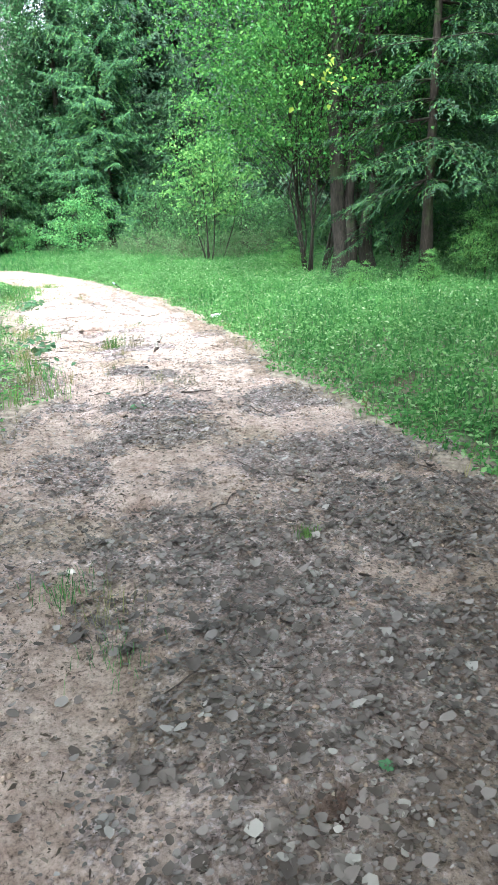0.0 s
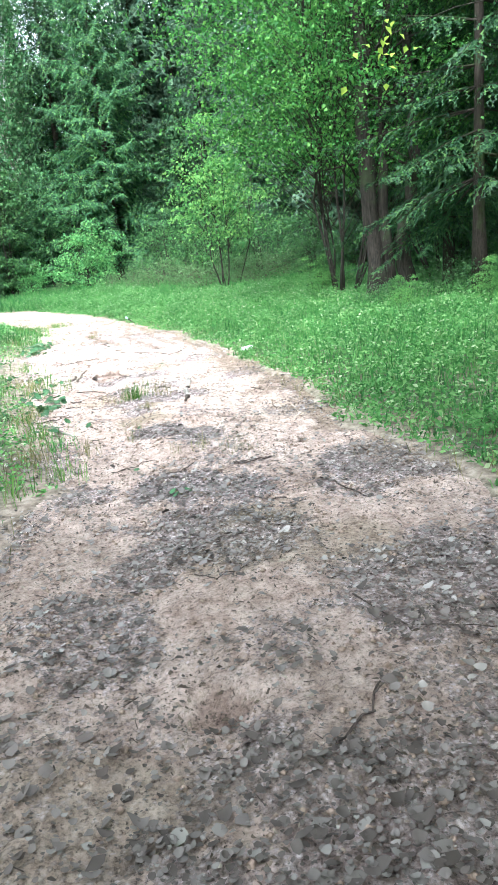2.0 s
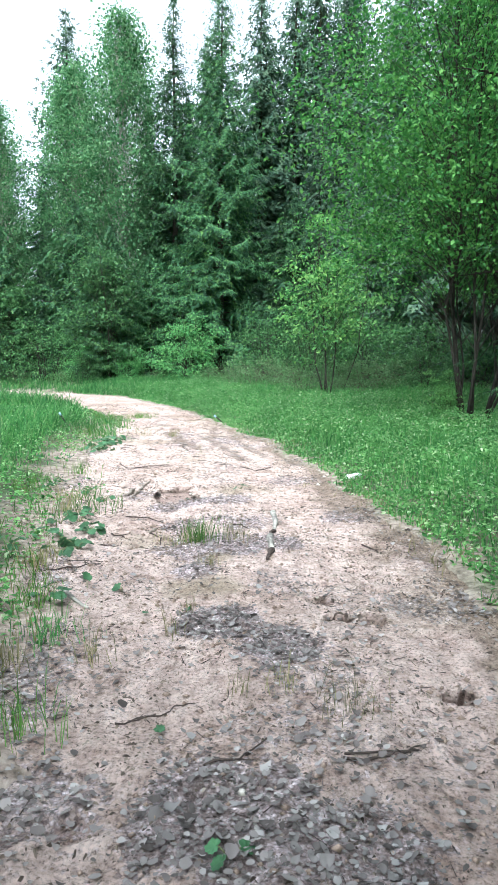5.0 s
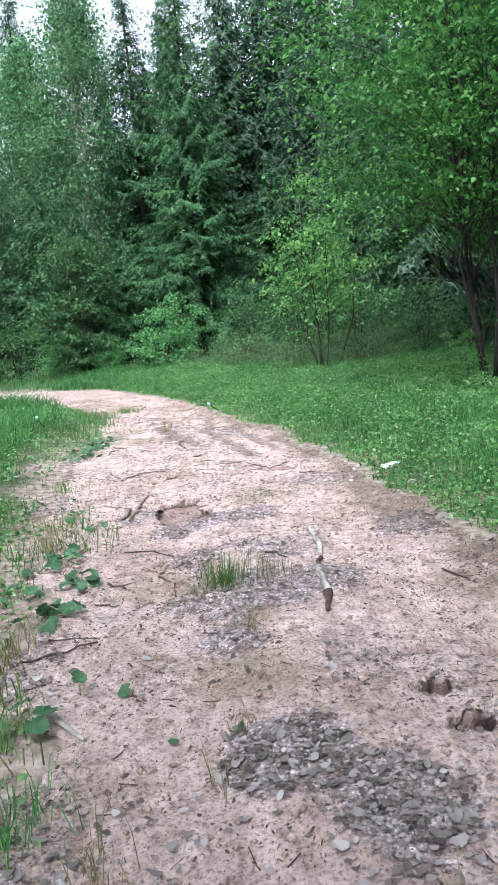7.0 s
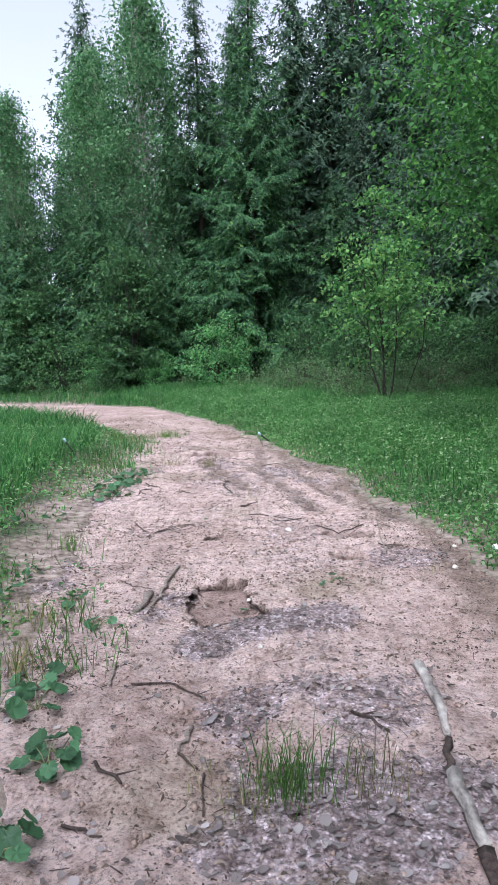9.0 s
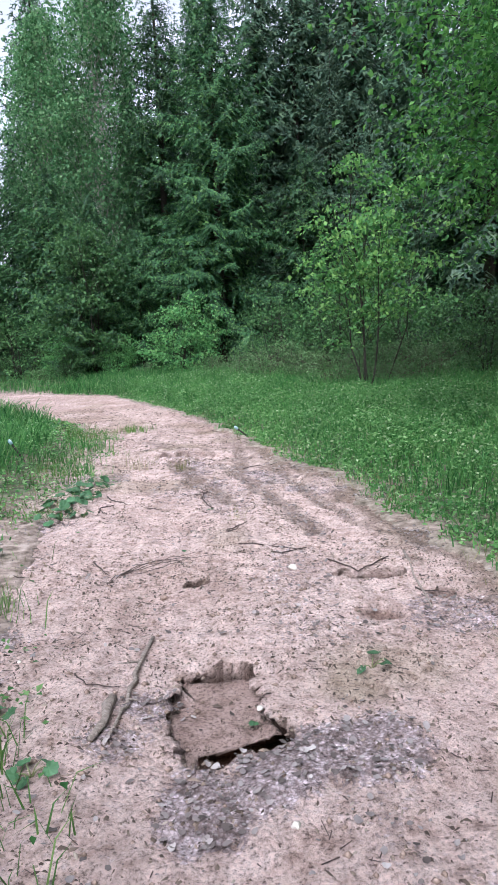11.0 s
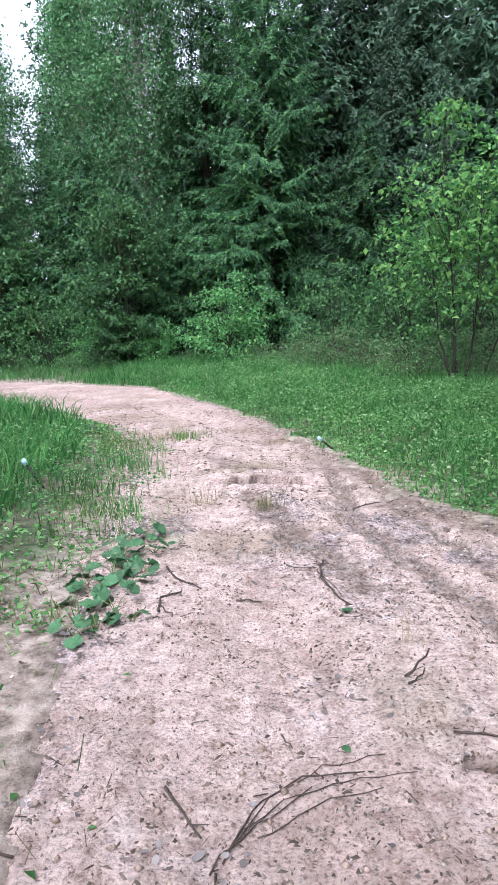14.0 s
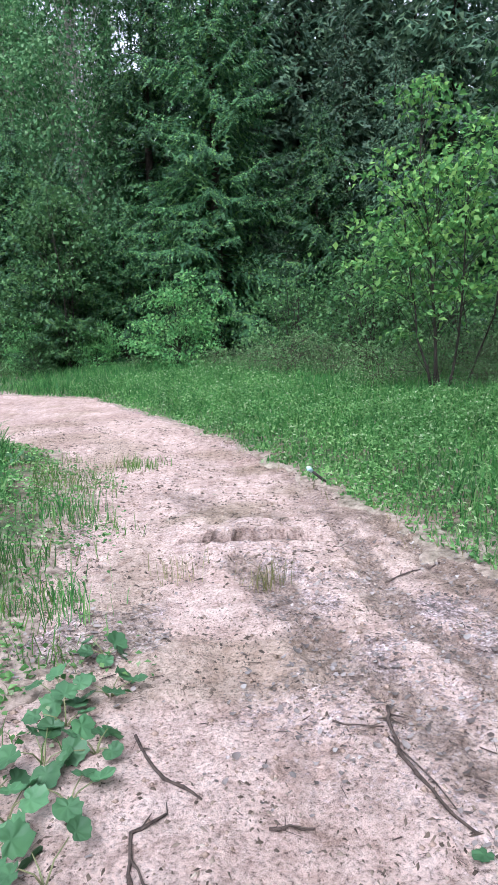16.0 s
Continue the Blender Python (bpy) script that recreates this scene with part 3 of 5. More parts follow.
# ---- trees ----
def spruce(name, label, h, reach, seed, needles, droop=0.32, low=0.05, whorls=44, tone="", gap=0.17, spray=1.0, feather=6, inner=True):
    """A spruce: tapered trunk, whorls of drooping branches hung with sprays of needles."""
    rng = np.random.RandomState(seed)
    root = thing(name, label, "spruce tree")
    ts = np.linspace(0, 1, 9)
    bend = np.cumsum(rng.normal(0, 0.05, (9, 2)), 0)
    axis_pts = np.stack([bend[:, 0], bend[:, 1], ts * h], 1)
    axis_pts[0, :2] = 0
    pieces = [tube(axis_pts, (0.012 if h > 15 else 0.0085) * h * (1 - ts * 0.97) + 0.004 + 0.08 * np.exp(-ts * 30), 8)]
    start, end, width = [], [], []
    for z in low * h + (h * 0.985 - low * h) * np.linspace(0, 1, whorls) ** 0.92:
        top = z / h
        tuft_size = spray * (0.32 + 0.68 * (1 - step(0.6, 1.0, top)))
        base = np.array([np.interp(z, axis_pts[:, 2], axis_pts[:, 0]), np.interp(z, axis_pts[:, 2], axis_pts[:, 1]), z])
        for k in range(rng.randint(6, 9)):
            length = (reach * 1.14 * (1 - top) ** 0.7 * (0.6 + 0.4 * step(0.0, 0.16, top)) + 0.1) * rng.uniform(0.6, 1.2)
            az = rng.uniform(0, 2 * np.pi)
            out, side = np.array([np.cos(az), np.sin(az), 0]), np.array([-np.sin(az), np.cos(az), 0])
            fall, lift = droop * (1.25 - top) * rng.uniform(0.7, 1.3), rng.uniform(0.05, 0.2) + 0.5 * top ** 2
            line = lambda s: base + out * length * s + np.array([0, 0, length * (lift * s - fall * s ** 1.5 + 0.16 * s ** 4)])
            if length > 0.9:
                pieces.append(tube([line(s) for s in (0, 0.4, 0.8)], [0.012 + 0.006 * length, 0.01, 0.004], 3, False))
            for s in (0.1, 0.3, 0.5) if inner else ():
                p = line(s)
                way = out * 0.6 + side * rng.uniform(-0.9, 0.9) + (0, 0, -rng.uniform(0.3, 1.0))
                start.append(p), end.append(p + way * (0.2 + 0.22 * length)), width.append(0.12 + 0.09 * length)
            for s in np.linspace(0.2, 1.0, max(3, int(length / gap))):
                p = line(s)
                if s > 0.97:
                    start.append(p), end.append(p + out * 0.22 * tuft_size + (0, 0, -0.03)), width.append(0.12 * tuft_size)
                for sign in (-1, 1):
                    l = (0.2 * tuft_size + 0.28 * length * (1 - s)) * rng.uniform(0.6, 1.25)
                    way = out * rng.uniform(0.35, 0.8) + side * sign * rng.uniform(0.4, 1.0) + (0, 0, -rng.uniform(0.1, 0.9))
                    start.append(p), end.append(p + way / np.linalg.norm(way) * l), width.append(tuft_size * rng.uniform(0.09, 0.17))
    start, end, width = np.array(start), np.array(end), np.array(width)
    way = end - start
    n = len(start)
    side = unit(np.cross(way, rng.normal(0, 0.5, (n, 3)) + (0, 0, 1))) * width[:, None]
    sag = np.array([0, 0, -1.0]) * (np.linalg.norm(way, axis=1) * rng.uniform(0.05, 0.35, n))[:, None]
    verts, tris, k = [start, end + sag], [], np.arange(n)[:, None] * (2 + 3 * feather)
    for f in range(feather):
        # side shoots along the spray, like the barbs of a feather
        a, e = f / feather, min(1.0, (f + 1.6) / feather)
        root_a, root_b = start + way * a + sag * a * a, start + way * e * 0.92 + sag * e * e
        sign = 1 if f % 2 else -1
        verts += [root_a, root_a * 0.35 + root_b * 0.65 + side * sign * (0.75 - 0.45 * a), root_b]
        tris.append(k + [2 + 3 * f, 3 + 3 * f, 4 + 3 * f])
    verts, tris = np.stack(verts, 1).reshape(-1, 3), np.concatenate(tris, 1).reshape(-1, 3)
    under("trunk", fast_mesh("trunk", *joined(pieces), BARK), root)
    under("crown", fast_mesh("crown", verts, tris, needles), root, tone)
    return root


def broadleaf(name, label, h, reach, seed, foliage, bark, leaf=0.09, clumps=120, per=60, low=0.2, stems=1, lean=0.05, r0=0.1, flat=0.35, spread=0.55, top=0.6, category="tree", fork=0.0, hang=0.0):
    """A broadleaved tree or bush: stems, limbs out to clumps, and a crown of loose leaves."""
    rng = np.random.RandomState(seed)
    root = thing(name, label, category)
    pieces, lines = [[] for _ in range(stems)], []
    for k in range(stems):
        az = rng.uniform(0, 2 * np.pi)
        out = np.array([np.cos(az), np.sin(az)]) * (lean * h * rng.uniform(0.5, 1.4) if stems > 1 else lean * h)
        foot = np.array([np.cos(az), np.sin(az)]) * (fork * rng.uniform(0.3, 1.0) if stems > 1 else 0)
        ts = np.linspace(0, 1, 8)
        wob = np.cumsum(rng.normal(0, 0.012 * h, (8, 2)), 0) * (ts[:, None] > 0)
        hh = h * (0.93 if k == 0 else rng.uniform(0.6, 0.92))
        pts = np.stack([foot[0] + out[0] * ts ** 1.2 + wob[:, 0], foot[1] + out[1] * ts ** 1.2 + wob[:, 1], ts * hh], 1)
        lines.append(pts)
        rk = r0 * (1 if k == 0 else rng.uniform(0.55, 0.95))
        pieces[k].append(tube(pts, rk * (1 - 0.9 * ts) * (1 + 0.5 * np.exp(-ts * 18)), 8 if r0 > 0.08 else 6))
    centres = []
    for k in range(clumps):
        which = rng.randint(stems)
        line = lines[which]
        t = low + (1 - low) * rng.uniform(0, 1) ** 0.85
        u = (t - low) / (1 - low)
        rad = reach * (np.sin(np.pi * np.clip(u * (1 - 0.12) + 0.12, 0, 1)) ** top) * np.sqrt(rng.uniform(0.08, 1))
        az = rng.uniform(0, 2 * np.pi)
        s = max(0.03, t - 0.12 - 0.10 * rng.uniform(0, 1))
        p0 = np.array([np.interp(s * line[-1][2], line[:, 2], line[:, a]) for a in (0, 1, 2)])
        c = np.array([np.interp(t * line[-1][2], line[:, 2], line[:, a]) for a in (0, 1, 2)]) + (rad * np.cos(az), rad * np.sin(az), 0)
        c[2] = max(c[2], 0.08)
        centres.append(c)
        m = (p0 + c) / 2 + (0, 0, 0.08 * np.linalg.norm(c - p0)) + rng.normal(0, 0.03 * np.linalg.norm(c - p0), 3)
        pieces[which].append(tube([p0, m, c], [0.16 * r0 * (1 - t) + 0.006, 0.006 + 0.05 * r0 * (1 - t), 0.003], 3, False))
    centres = np.array(centres)
    pick = rng.randint(0, clumps, clumps * per)
    size = (spread * rng.uniform(0.6, 1.4, clumps))[pick][:, None]
    off = rng.normal(0, 1, (len(pick), 3)) * (1, 1, flat) * size
    off[:, 2] -= hang * np.abs(rng.normal(0, 1, len(pick))) * size[:, 0] + 0.12 * (off[:, 0] ** 2 + off[:, 1] ** 2) / size[:, 0]
    pos = centres[pick] + off
    pos[:, 2] = np.maximum(pos[:, 2], 0.04)
    ahead = rng.normal(0, 1, (len(pick), 3)) + off / size * 0.6 - (0, 0, 0.5)
    normal = rng.normal(0, 0.55, (len(pick), 3)) + (0, 0, 1)
    length = leaf * rng.uniform(0.6, 1.35, len(pick))
    for piece in pieces:
        under("stem" if stems > 1 else "trunk", fast_mesh("stem", *piece[0], bark), root)
    tagged(under("branchwork", fast_mesh("branchwork", *joined([p for piece in pieces for p in piece[1:]]), bark), root), kind="stuff")
    under("crown", fast_mesh("crown", *leaves(pos, ahead, normal, length, length * rng.uniform(0.55, 0.8, len(pick))), foliage), root)
    return root


def place(ob, x, y, turn=0, size=1.0, sink=0.05, lean=0):
    ob.matrix_world = pose(x, y, height_at(x, y) - sink, lean, 0, turn) @ Matrix.Scale(size, 4)
    return ob


def repeat(ob, x, y, turn=0, size=1.0, sink=0.05):
    c = copy_thing(ob, pose(x, y, height_at(x, y) - sink, 0, 0, turn))
    c.scale = (size,) * 3
    return c


# the front row of the forest beyond the bend
front_spruce = place(spruce("spruce", "tall dense green spruce at the forest edge", 20.5, 3.6, 3, SPRUCE_LEAF, 0.45, 0.04, 62, gap=0.15, spray=1.15, feather=7), -0.3, 37.0)
slim_spruce = place(spruce("spruce", "tall slim spruce with brownish green cones at its tip", 21.5, 2.7, 5, SPRUCE_LEAF, 0.55, 0.05, 54, gap=0.2, spray=1.4), -3.1, 40.5)
dark_spruce = place(spruce("spruce", "tall old dark spruce with hanging branches", 24.0, 3.9, 8, DARK_SPRUCE, 0.65, 0.05, 50, gap=0.36, spray=2.3, feather=3), 2.2, 43.0)
small_spruce = place(spruce("spruce", "young dark spruce among bushes", 8.4, 2.4, 12, SPRUCE_LEAF, 0.35, 0.02, 34, gap=0.19, spray=1.25), -6.1, 36.4)
for ob in (front_spruce, slim_spruce, dark_spruce, small_spruce):
    tagged(ob, group="spruces of the forest edge")
for x, y, turn, size in ((4.6, 44.5, 40, 1.06), (8.6, 46.5, 85, 1.15), (10.8, 48.0, 240, 1.05), (2.6, 47.5, 300, 0.95), (-5.5, 49.0, 15, 0.8), (5.9, 47.5, 165, 1.2), (12.0, 19.5, 50, 0.8), (15.2, 25.0, 130, 0.9), (14.2, 20.5, 290, 0.7), (11.2, 14.8, 10, 0.55), (7.2, 41.0, 110, 1.0), (9.6, 38.5, 200, 1.0), (-10.9, 46.5, 300, 1.0), (11.8, 44.0, 70, 0.95), (13.5, 36.0, 150, 1.0),
                         (-16.5, 49.0, 10, 0.78), (15.5, 29.0, 20, 0.8), (-1.2, 48.0, 90, 0.95), (10.2, 30.5, 310, 0.9),
                         (-13.5, 51.0, 75, 0.66), (-2.8, 44.8, 235, 0.75), (-8.2, 47.5, 255, 0.72),
                         (-17.5, 45.5, 275, 0.6), (13.2, 40.0, 355, 0.85), (0.8, 41.0, 25, 0.6), (5.6, 39.0, 65, 0.62), (-5.2, 45.5, 5, 0.7), (7.0, 36.5, 45, 0.5), (10.8, 34.5, 85, 0.6), (-14.8, 47.5, 105, 0.55), (15.5, 32.5, 125, 0.8)):
    repeat(dark_spruce, x, y, turn, size)
for x, y, turn, size in ((-8.6, 38.6, 80, 1.2), (-12.6, 38.0, 170, 1.1), (-3.9, 36.8, 250, 0.8), (3.6, 36.0, 30, 1.15), (9.3, 33.0, 140, 1.2), (-17.0, 40.5, 210, 1.3), (-21.0, 41.0, 60, 1.1), (13.2, 16.5, 120, 1.2)):
    repeat(small_spruce, x, y, turn, size)
for x, y, turn, size in ((-14.5, 44.0, 130, 0.75), (12.5, 24.0, 220, 0.8), (-28.0, 43.0, 20, 0.8), (16.5, 12.0, 300, 0.85)):
    repeat(slim_spruce, x, y, turn, size)

birch = place(broadleaf("birch", "tall birch with loose pale green foliage", 23.0, 2.9, 21, BIRCH_LEAF, BIRCH_BARK, 0.19, 520, 54, 0.2, 2, 0.06, 0.16, 0.6, 0.55, 0.7, "birch tree", 0.1, 0.9), -6.3, 41.5)
forest_bush = place(broadleaf("tall_bush", "tall bluish green bush among dark spruces", 7.4, 1.7, 36, SHRUB_LEAF, THIN_BARK, 0.17, 110, 40, 0.1, 4, 0.1, 0.04, 0.3, 0.36, 0.6, "bush", 0.3), -5.8, 35.2)
repeat(forest_bush, -12.2, 37.4, 140, 0.85)
repeat(forest_bush, 5.2, 30.5, 60, 0.7)
repeat(birch, -13.2, 41.0, 130, 0.74)
repeat(birch, -18.5, 43.5, 200, 0.7)
repeat(birch, -9.0, 43.5, 80, 0.9)

small_bush = place(broadleaf("bush", "round bright green leafy bush at the bend", 3.9, 1.5, 31, BUSH_LEAF, THIN_BARK, 0.12, 90, 42, 0.08, 5, 0.16, 0.03, 0.35, 0.32, 0.55, "bush", 0.2), -1.7, 32.5)
young_tree = place(broadleaf("young_tree", "young broadleaf tree with fresh bright green leaves", 6.8, 1.55, 33, YOUNG_LEAF, THIN_BARK, 0.13, 120, 36, 0.32, 5, 0.09, 0.035, 0.3, 0.30, 0.9, "young tree", 0.35), 3.9, 22.8, 40)
thicket = place(broadleaf("shrub", "dense dark green shrub in the undergrowth", 3.2, 1.7, 35, SHRUB_LEAF, THIN_BARK, 0.105, 85, 36, 0.06, 6, 0.18, 0.025, 0.4, 0.36, 0.5, "shrub", 0.3), 6.2, 27.0)
dull = place(broadleaf("shrub", "low twiggy dull green shrub beside the grass", 1.5, 1.1, 37, GREY_LEAF, TWIG, 0.06, 70, 34, 0.05, 9, 0.3, 0.012, 0.5, 0.25, 0.5, "shrub", 0.35), 1.5, 29.0)
for ob, g in ((thicket, "undergrowth shrubs"), (dull, "low shrubs at the forest edge")):
    tagged(ob, group=g)
rng = np.random.RandomState(5)
for x, y, size in ((2.2, 31.5, 1.0), (4.3, 30.0, 1.1), (6.5, 31.0, 1.15), (8.2, 28.0, 1.2), (-6.9, 34.6, 0.85), (-9.4, 36.0, 1.1), (-11.9, 37.0, 1.0), (-14.4, 38.6, 1.2),
                   (-17.5, 40.0, 1.1), (-20.5, 42.0, 1.2), (9.6, 24.5, 1.1), (7.6, 24.0, 0.9), (11.2, 21.5, 1.0), (10.4, 18.5, 0.8), (-24.0, 44.0, 1.3), (2.9, 34.0, 1.2), (9.9, 13.5, 0.6), (5.4, 33.5, 1.3), (-7.9, 38.0, 1.5), (12.5, 9.5, 0.8)):
    repeat(thicket, x, y, rng.uniform(0, 360), size * rng.uniform(0.6, 1.15))
for x, y, size in ((12.8, 18.0, 1.3), (9.9, 16.2, 0.9), (5.3, 10.4, 0.3), (6.5, 9.6, 0.36), (7.6, 9.7, 0.3), (5.7, 15.3, 0.3), (8.3, 12.2, 0.4), (6.9, 14.2, 0.3)):
    repeat(thicket, x, y, rng.uniform(0, 360), size)
for x, y, size in ((0.4, 30.0, 1.0), (2.6, 27.8, 1.1), (-0.6, 31.3, 0.9), (3.2, 25.0, 1.2), (4.6, 25.6, 1.3), (5.4, 24.0, 1.2), (2.6, 30.4, 1.3), (-3.2, 33.2, 0.7), (6.6, 25.5, 1.3), (4.4, 22.3, 0.8), (-8.4, 34.8, 0.7), (-11.0, 36.0, 0.8)):
    repeat(dull, x, y, rng.uniform(0, 360), size * 0.72)
for x, y, size in ((-6.6, 37.0, 0.95), (-7.9, 35.4, 0.6), (-4.9, 34.6, 0.55)):
    repeat(small_bush, x, y, rng.uniform(0, 360), size)

# the clump of trees on the bank beside the track
hazel = place(broadleaf("hazel", "many-stemmed hazel with dark thin leaning stems", 12.5, 2.9, 41, HAZEL_LEAF, THIN_BARK, 0.085, 540, 90, 0.34, 11, 0.13, 0.04, 0.14, 0.5, 0.5, "hazel tree", 0.4), 5.45, 13.2, 25)
maple = place(broadleaf("young_maple", "slender young maple with layered light green leaves", 11.5, 3.0, 43, HAZEL_LEAF, THIN_BARK, 0.12, 220, 46, 0.28, 2, 0.05, 0.07, 0.2, 0.5, 0.55, "maple tree", 0.3), 8.3, 18.4)
near_maple = repeat(maple, 9.3, 4.2, 200, 0.85)
repeat(hazel, 9.2, 20.8, 100, 1.05)
repeat(hazel, 8.9, 15.6, 210, 1.0)


def old_trunk(x, y, h, r, lean, label, seed):
    """A thick old trunk with furrowed bark, root flare and a few dead snags."""
    rng = np.random.RandomState(seed)
    root = thing("old_tree", label, "tree")
    ts = np.linspace(0, 1, 22)
    pts = np.stack([lean[0] * ts * h + np.cumsum(rng.normal(0, 0.05, 22)), lean[1] * ts * h + np.cumsum(rng.normal(0, 0.05, 22)), ts * h], 1)
    rad = r * (1 - 0.75 * ts) * (1 + 0.65 * np.exp(-ts * h / 0.45))
    under("trunk", fast_mesh("trunk", *tube(pts, rad, 16, True, 0.13, rng), OLD_BARK, True), root)
    for k in range(6):
        a = k * 1.05 + rng.uniform(-0.2, 0.2)
        d = np.array([np.cos(a), np.sin(a), 0])
        line = [d * r * 0.7 + (0, 0, 0.5), d * r * 1.5 + (0, 0, 0.14), d * r * 2.7 + (0, 0, -0.1)]
        under("root", fast_mesh("root", *tube(line, [r * 0.42, r * 0.36, r * 0.12], 7, True, 0.1, rng), OLD_BARK, True), root)
    for k in range(12):
        z = rng.uniform(0.22, 0.95) * h
        a = rng.uniform(0, 6.28)
        p = np.array([np.interp(z, pts[:, 2], pts[:, 0]), np.interp(z, pts[:, 2], pts[:, 1]), z])
        l = rng.uniform(0.5, 2.2)
        d = np.array([np.cos(a), np.sin(a), rng.uniform(-0.1, 0.5)])
        under("dead_branch", fast_mesh("dead_branch", *tube([p, p + d * l * 0.5 + (0, 0, 0.1), p + d * l + rng.normal(0, 0.15, 3)], [0.035, 0.022, 0.006], 5), THIN_BARK), root)
    return place(root, x, y, 0, 1.0, 0.05)


old_trunk(5.8, 11.75, 11.0, 0.19, (-0.035, 0.01), "thick old furrowed tree trunk with dead snags", 51)
old_trunk(6.08, 11.85, 10.5, 0.13, (-0.01, 0.02), "furrowed trunk grown beside an old tree", 52)
old_trunk(6.36, 11.7, 9.0, 0.16, (0.03, 0.01), "broad mossy trunk in a clump of old trees", 53)
bank_spruce = place(spruce("spruce", "spruce on the bank with sparse drooping boughs", 13.5, 2.5, 61, SPRUCE_LEAF, 0.55, 0.17, 36, gap=0.11, spray=0.65, feather=8, inner=False), 6.9, 9.4)
tagged(bank_spruce, group="spruces on the bank")
repeat(bank_spruce, 7.5, 12.0, 90, 0.75)
repeat(bank_spruce, 9.4, 8.6, 140, 1.0)
repeat(bank_spruce, 8.45, 14.0, 190, 0.9)
repeat(bank_spruce, 10.4, 11.6, 250, 1.1)
repeat(dark_spruce, 14.0, 3.5, 0, 0.8)

# trees beside and behind the start of the walk, whose canopy shades the track there
canopy = place(broadleaf("tall_maple", "tall maple spreading its canopy over the track", 14.0, 4.6, 47, HAZEL_LEAF, OLD_BARK, 0.17, 240, 56, 0.45, 1, 0.04, 0.17, 0.25, 0.75, 0.6, "maple tree"), 4.5, -4.6)
tagged(canopy, group="trees over the start of the track")
for x, y, turn, size in ((-2.8, -7.4, 60, 1.0), (4.9, -8.6, 140, 1.0), (-1.9, -12.0, 220, 1.05)):
    repeat(canopy, x, y, turn, size)
for x, y, turn, size in ((7.6, -1.8, 10, 1.1), (-6.6, 0.0, 230, 1.0), (2.0, -13.5, 300, 1.2)):
    repeat(maple, x, y, turn, size)
for x, y, turn, size in ((-10.5, 3.0, 60, 0.85), (-14.5, 17.0, 120, 0.8), (-24.5, 29.0, 90, 0.85), (11.5, -5.0, 30, 0.9), (-8.5, -12.0, 150, 0.95), (1.0, -22.0, 10, 1.0)):
    repeat(dark_spruce, x, y, turn, size)


# ---- verges ----
def scatter(n, x0, x1, y0, y1, weight, seed):
    rng = np.random.RandomState(seed)
    x, y = rng.uniform(x0, x1, n), rng.uniform(y0, y1, n)
    keep = rng.uniform(0, 1, n) < weight(x, y)
    x, y = x[keep], y[keep]
    return x, y, land(x, y, False), rng


def stuff(name, label, category, mesh):
    return tagged(new(name, mesh), label, category, kind="stuff")


def right_side(x, y):
    return x > middle(y)


def clear(x, y):
    """Outside the track's ragged edge."""
    return step(0.12, -0.1, track_edge(x, y))


# meadow grass on the bank
x, y, z, rng = scatter(245000, -7, 10, -3.5, 35, lambda x, y: right_side(x, y) * clear(x, y) * (0.35 + 0.65 * vnoise(x, y, 0.7, 31)) * np.where(inside(x, y) > -5.5, 1, 0.45) * np.where(y < 7, 0.7, 1), 71)
tall = 0.12 + 0.42 * step(0.1, 1.0, -inside(x, y)) * (0.55 + 0.6 * vnoise(x, y, 1.2, 33))
stuff("grass", "lush green meadow grass on the bank", "grass", fast_mesh("grass", *blades(np.stack([x, y, z], 1), tall * np.where(y > 12, 0.8, 1) * rng.uniform(0.5, 1.25, len(x)), rng.uniform(0.004, 0.013, len(x)) * (1 + step(8, 25, y)), rng.uniform(0.15, 0.75, len(x)), rng), GRASS))

# small-leaved ground cover on the bank
x, y, z, rng = scatter(300000, 0.5, 10.5, -3, 22, lambda x, y: right_side(x, y) * clear(x, y) * np.clip(vnoise(x, y, 0.9, 41) * 1.3 + 0.25 - 0.2 * step(9, 13, y), 0.04, 1) * np.where(inside(x, y) > -5, 1, 0.35), 72)
lift = (0.04 + 0.4 * step(0.05, 1.1, -inside(x, y)) * (0.35 + 0.9 * vnoise(x, y, 0.35, 43))) * np.sqrt(rng.uniform(0.15, 1, len(x)))
n = len(x)
size = rng.uniform(0.025, 0.075, n)
stuff("ground_cover", "dense small-leaved light green weeds on the bank", "weeds", fast_mesh("ground_cover", *leaves(np.stack([x, y, z + lift], 1), rng.normal(0, 1, (n, 3)) * (1, 1, 0.6), rng.normal(0, 0.7, (n, 3)) + (0, 0, 1), size, size * 0.55), WEED))

# the same weeds farther on, towards the bend
x, y, z, rng = scatter(170000, -7, 8, 12.5, 31, lambda x, y: right_side(x, y) * clear(x, y) * ((x < 0.5) | (y > 22)) * np.clip(vnoise(x, y, 0.9, 41) * 1.2 + 0.1, 0.04, 1) * (inside(x, y) > -4), 80)
n = len(x)
lift = (0.05 + 0.36 * step(0.05, 0.9, -inside(x, y)) * (0.4 + 0.9 * vnoise(x, y, 0.45, 43))) * np.sqrt(rng.uniform(0.1, 1, n))
size = rng.uniform(0.035, 0.085, n)
stuff("ground_cover", "light green weeds between grass beside the bend", "weeds", fast_mesh("ground_cover", *leaves(np.stack([x, y, z + lift], 1), rng.normal(0, 1, (n, 3)) * (1, 1, 0.6), rng.normal(0, 0.7, (n, 3)) + (0, 0, 1), size, size * 0.55), WEED))

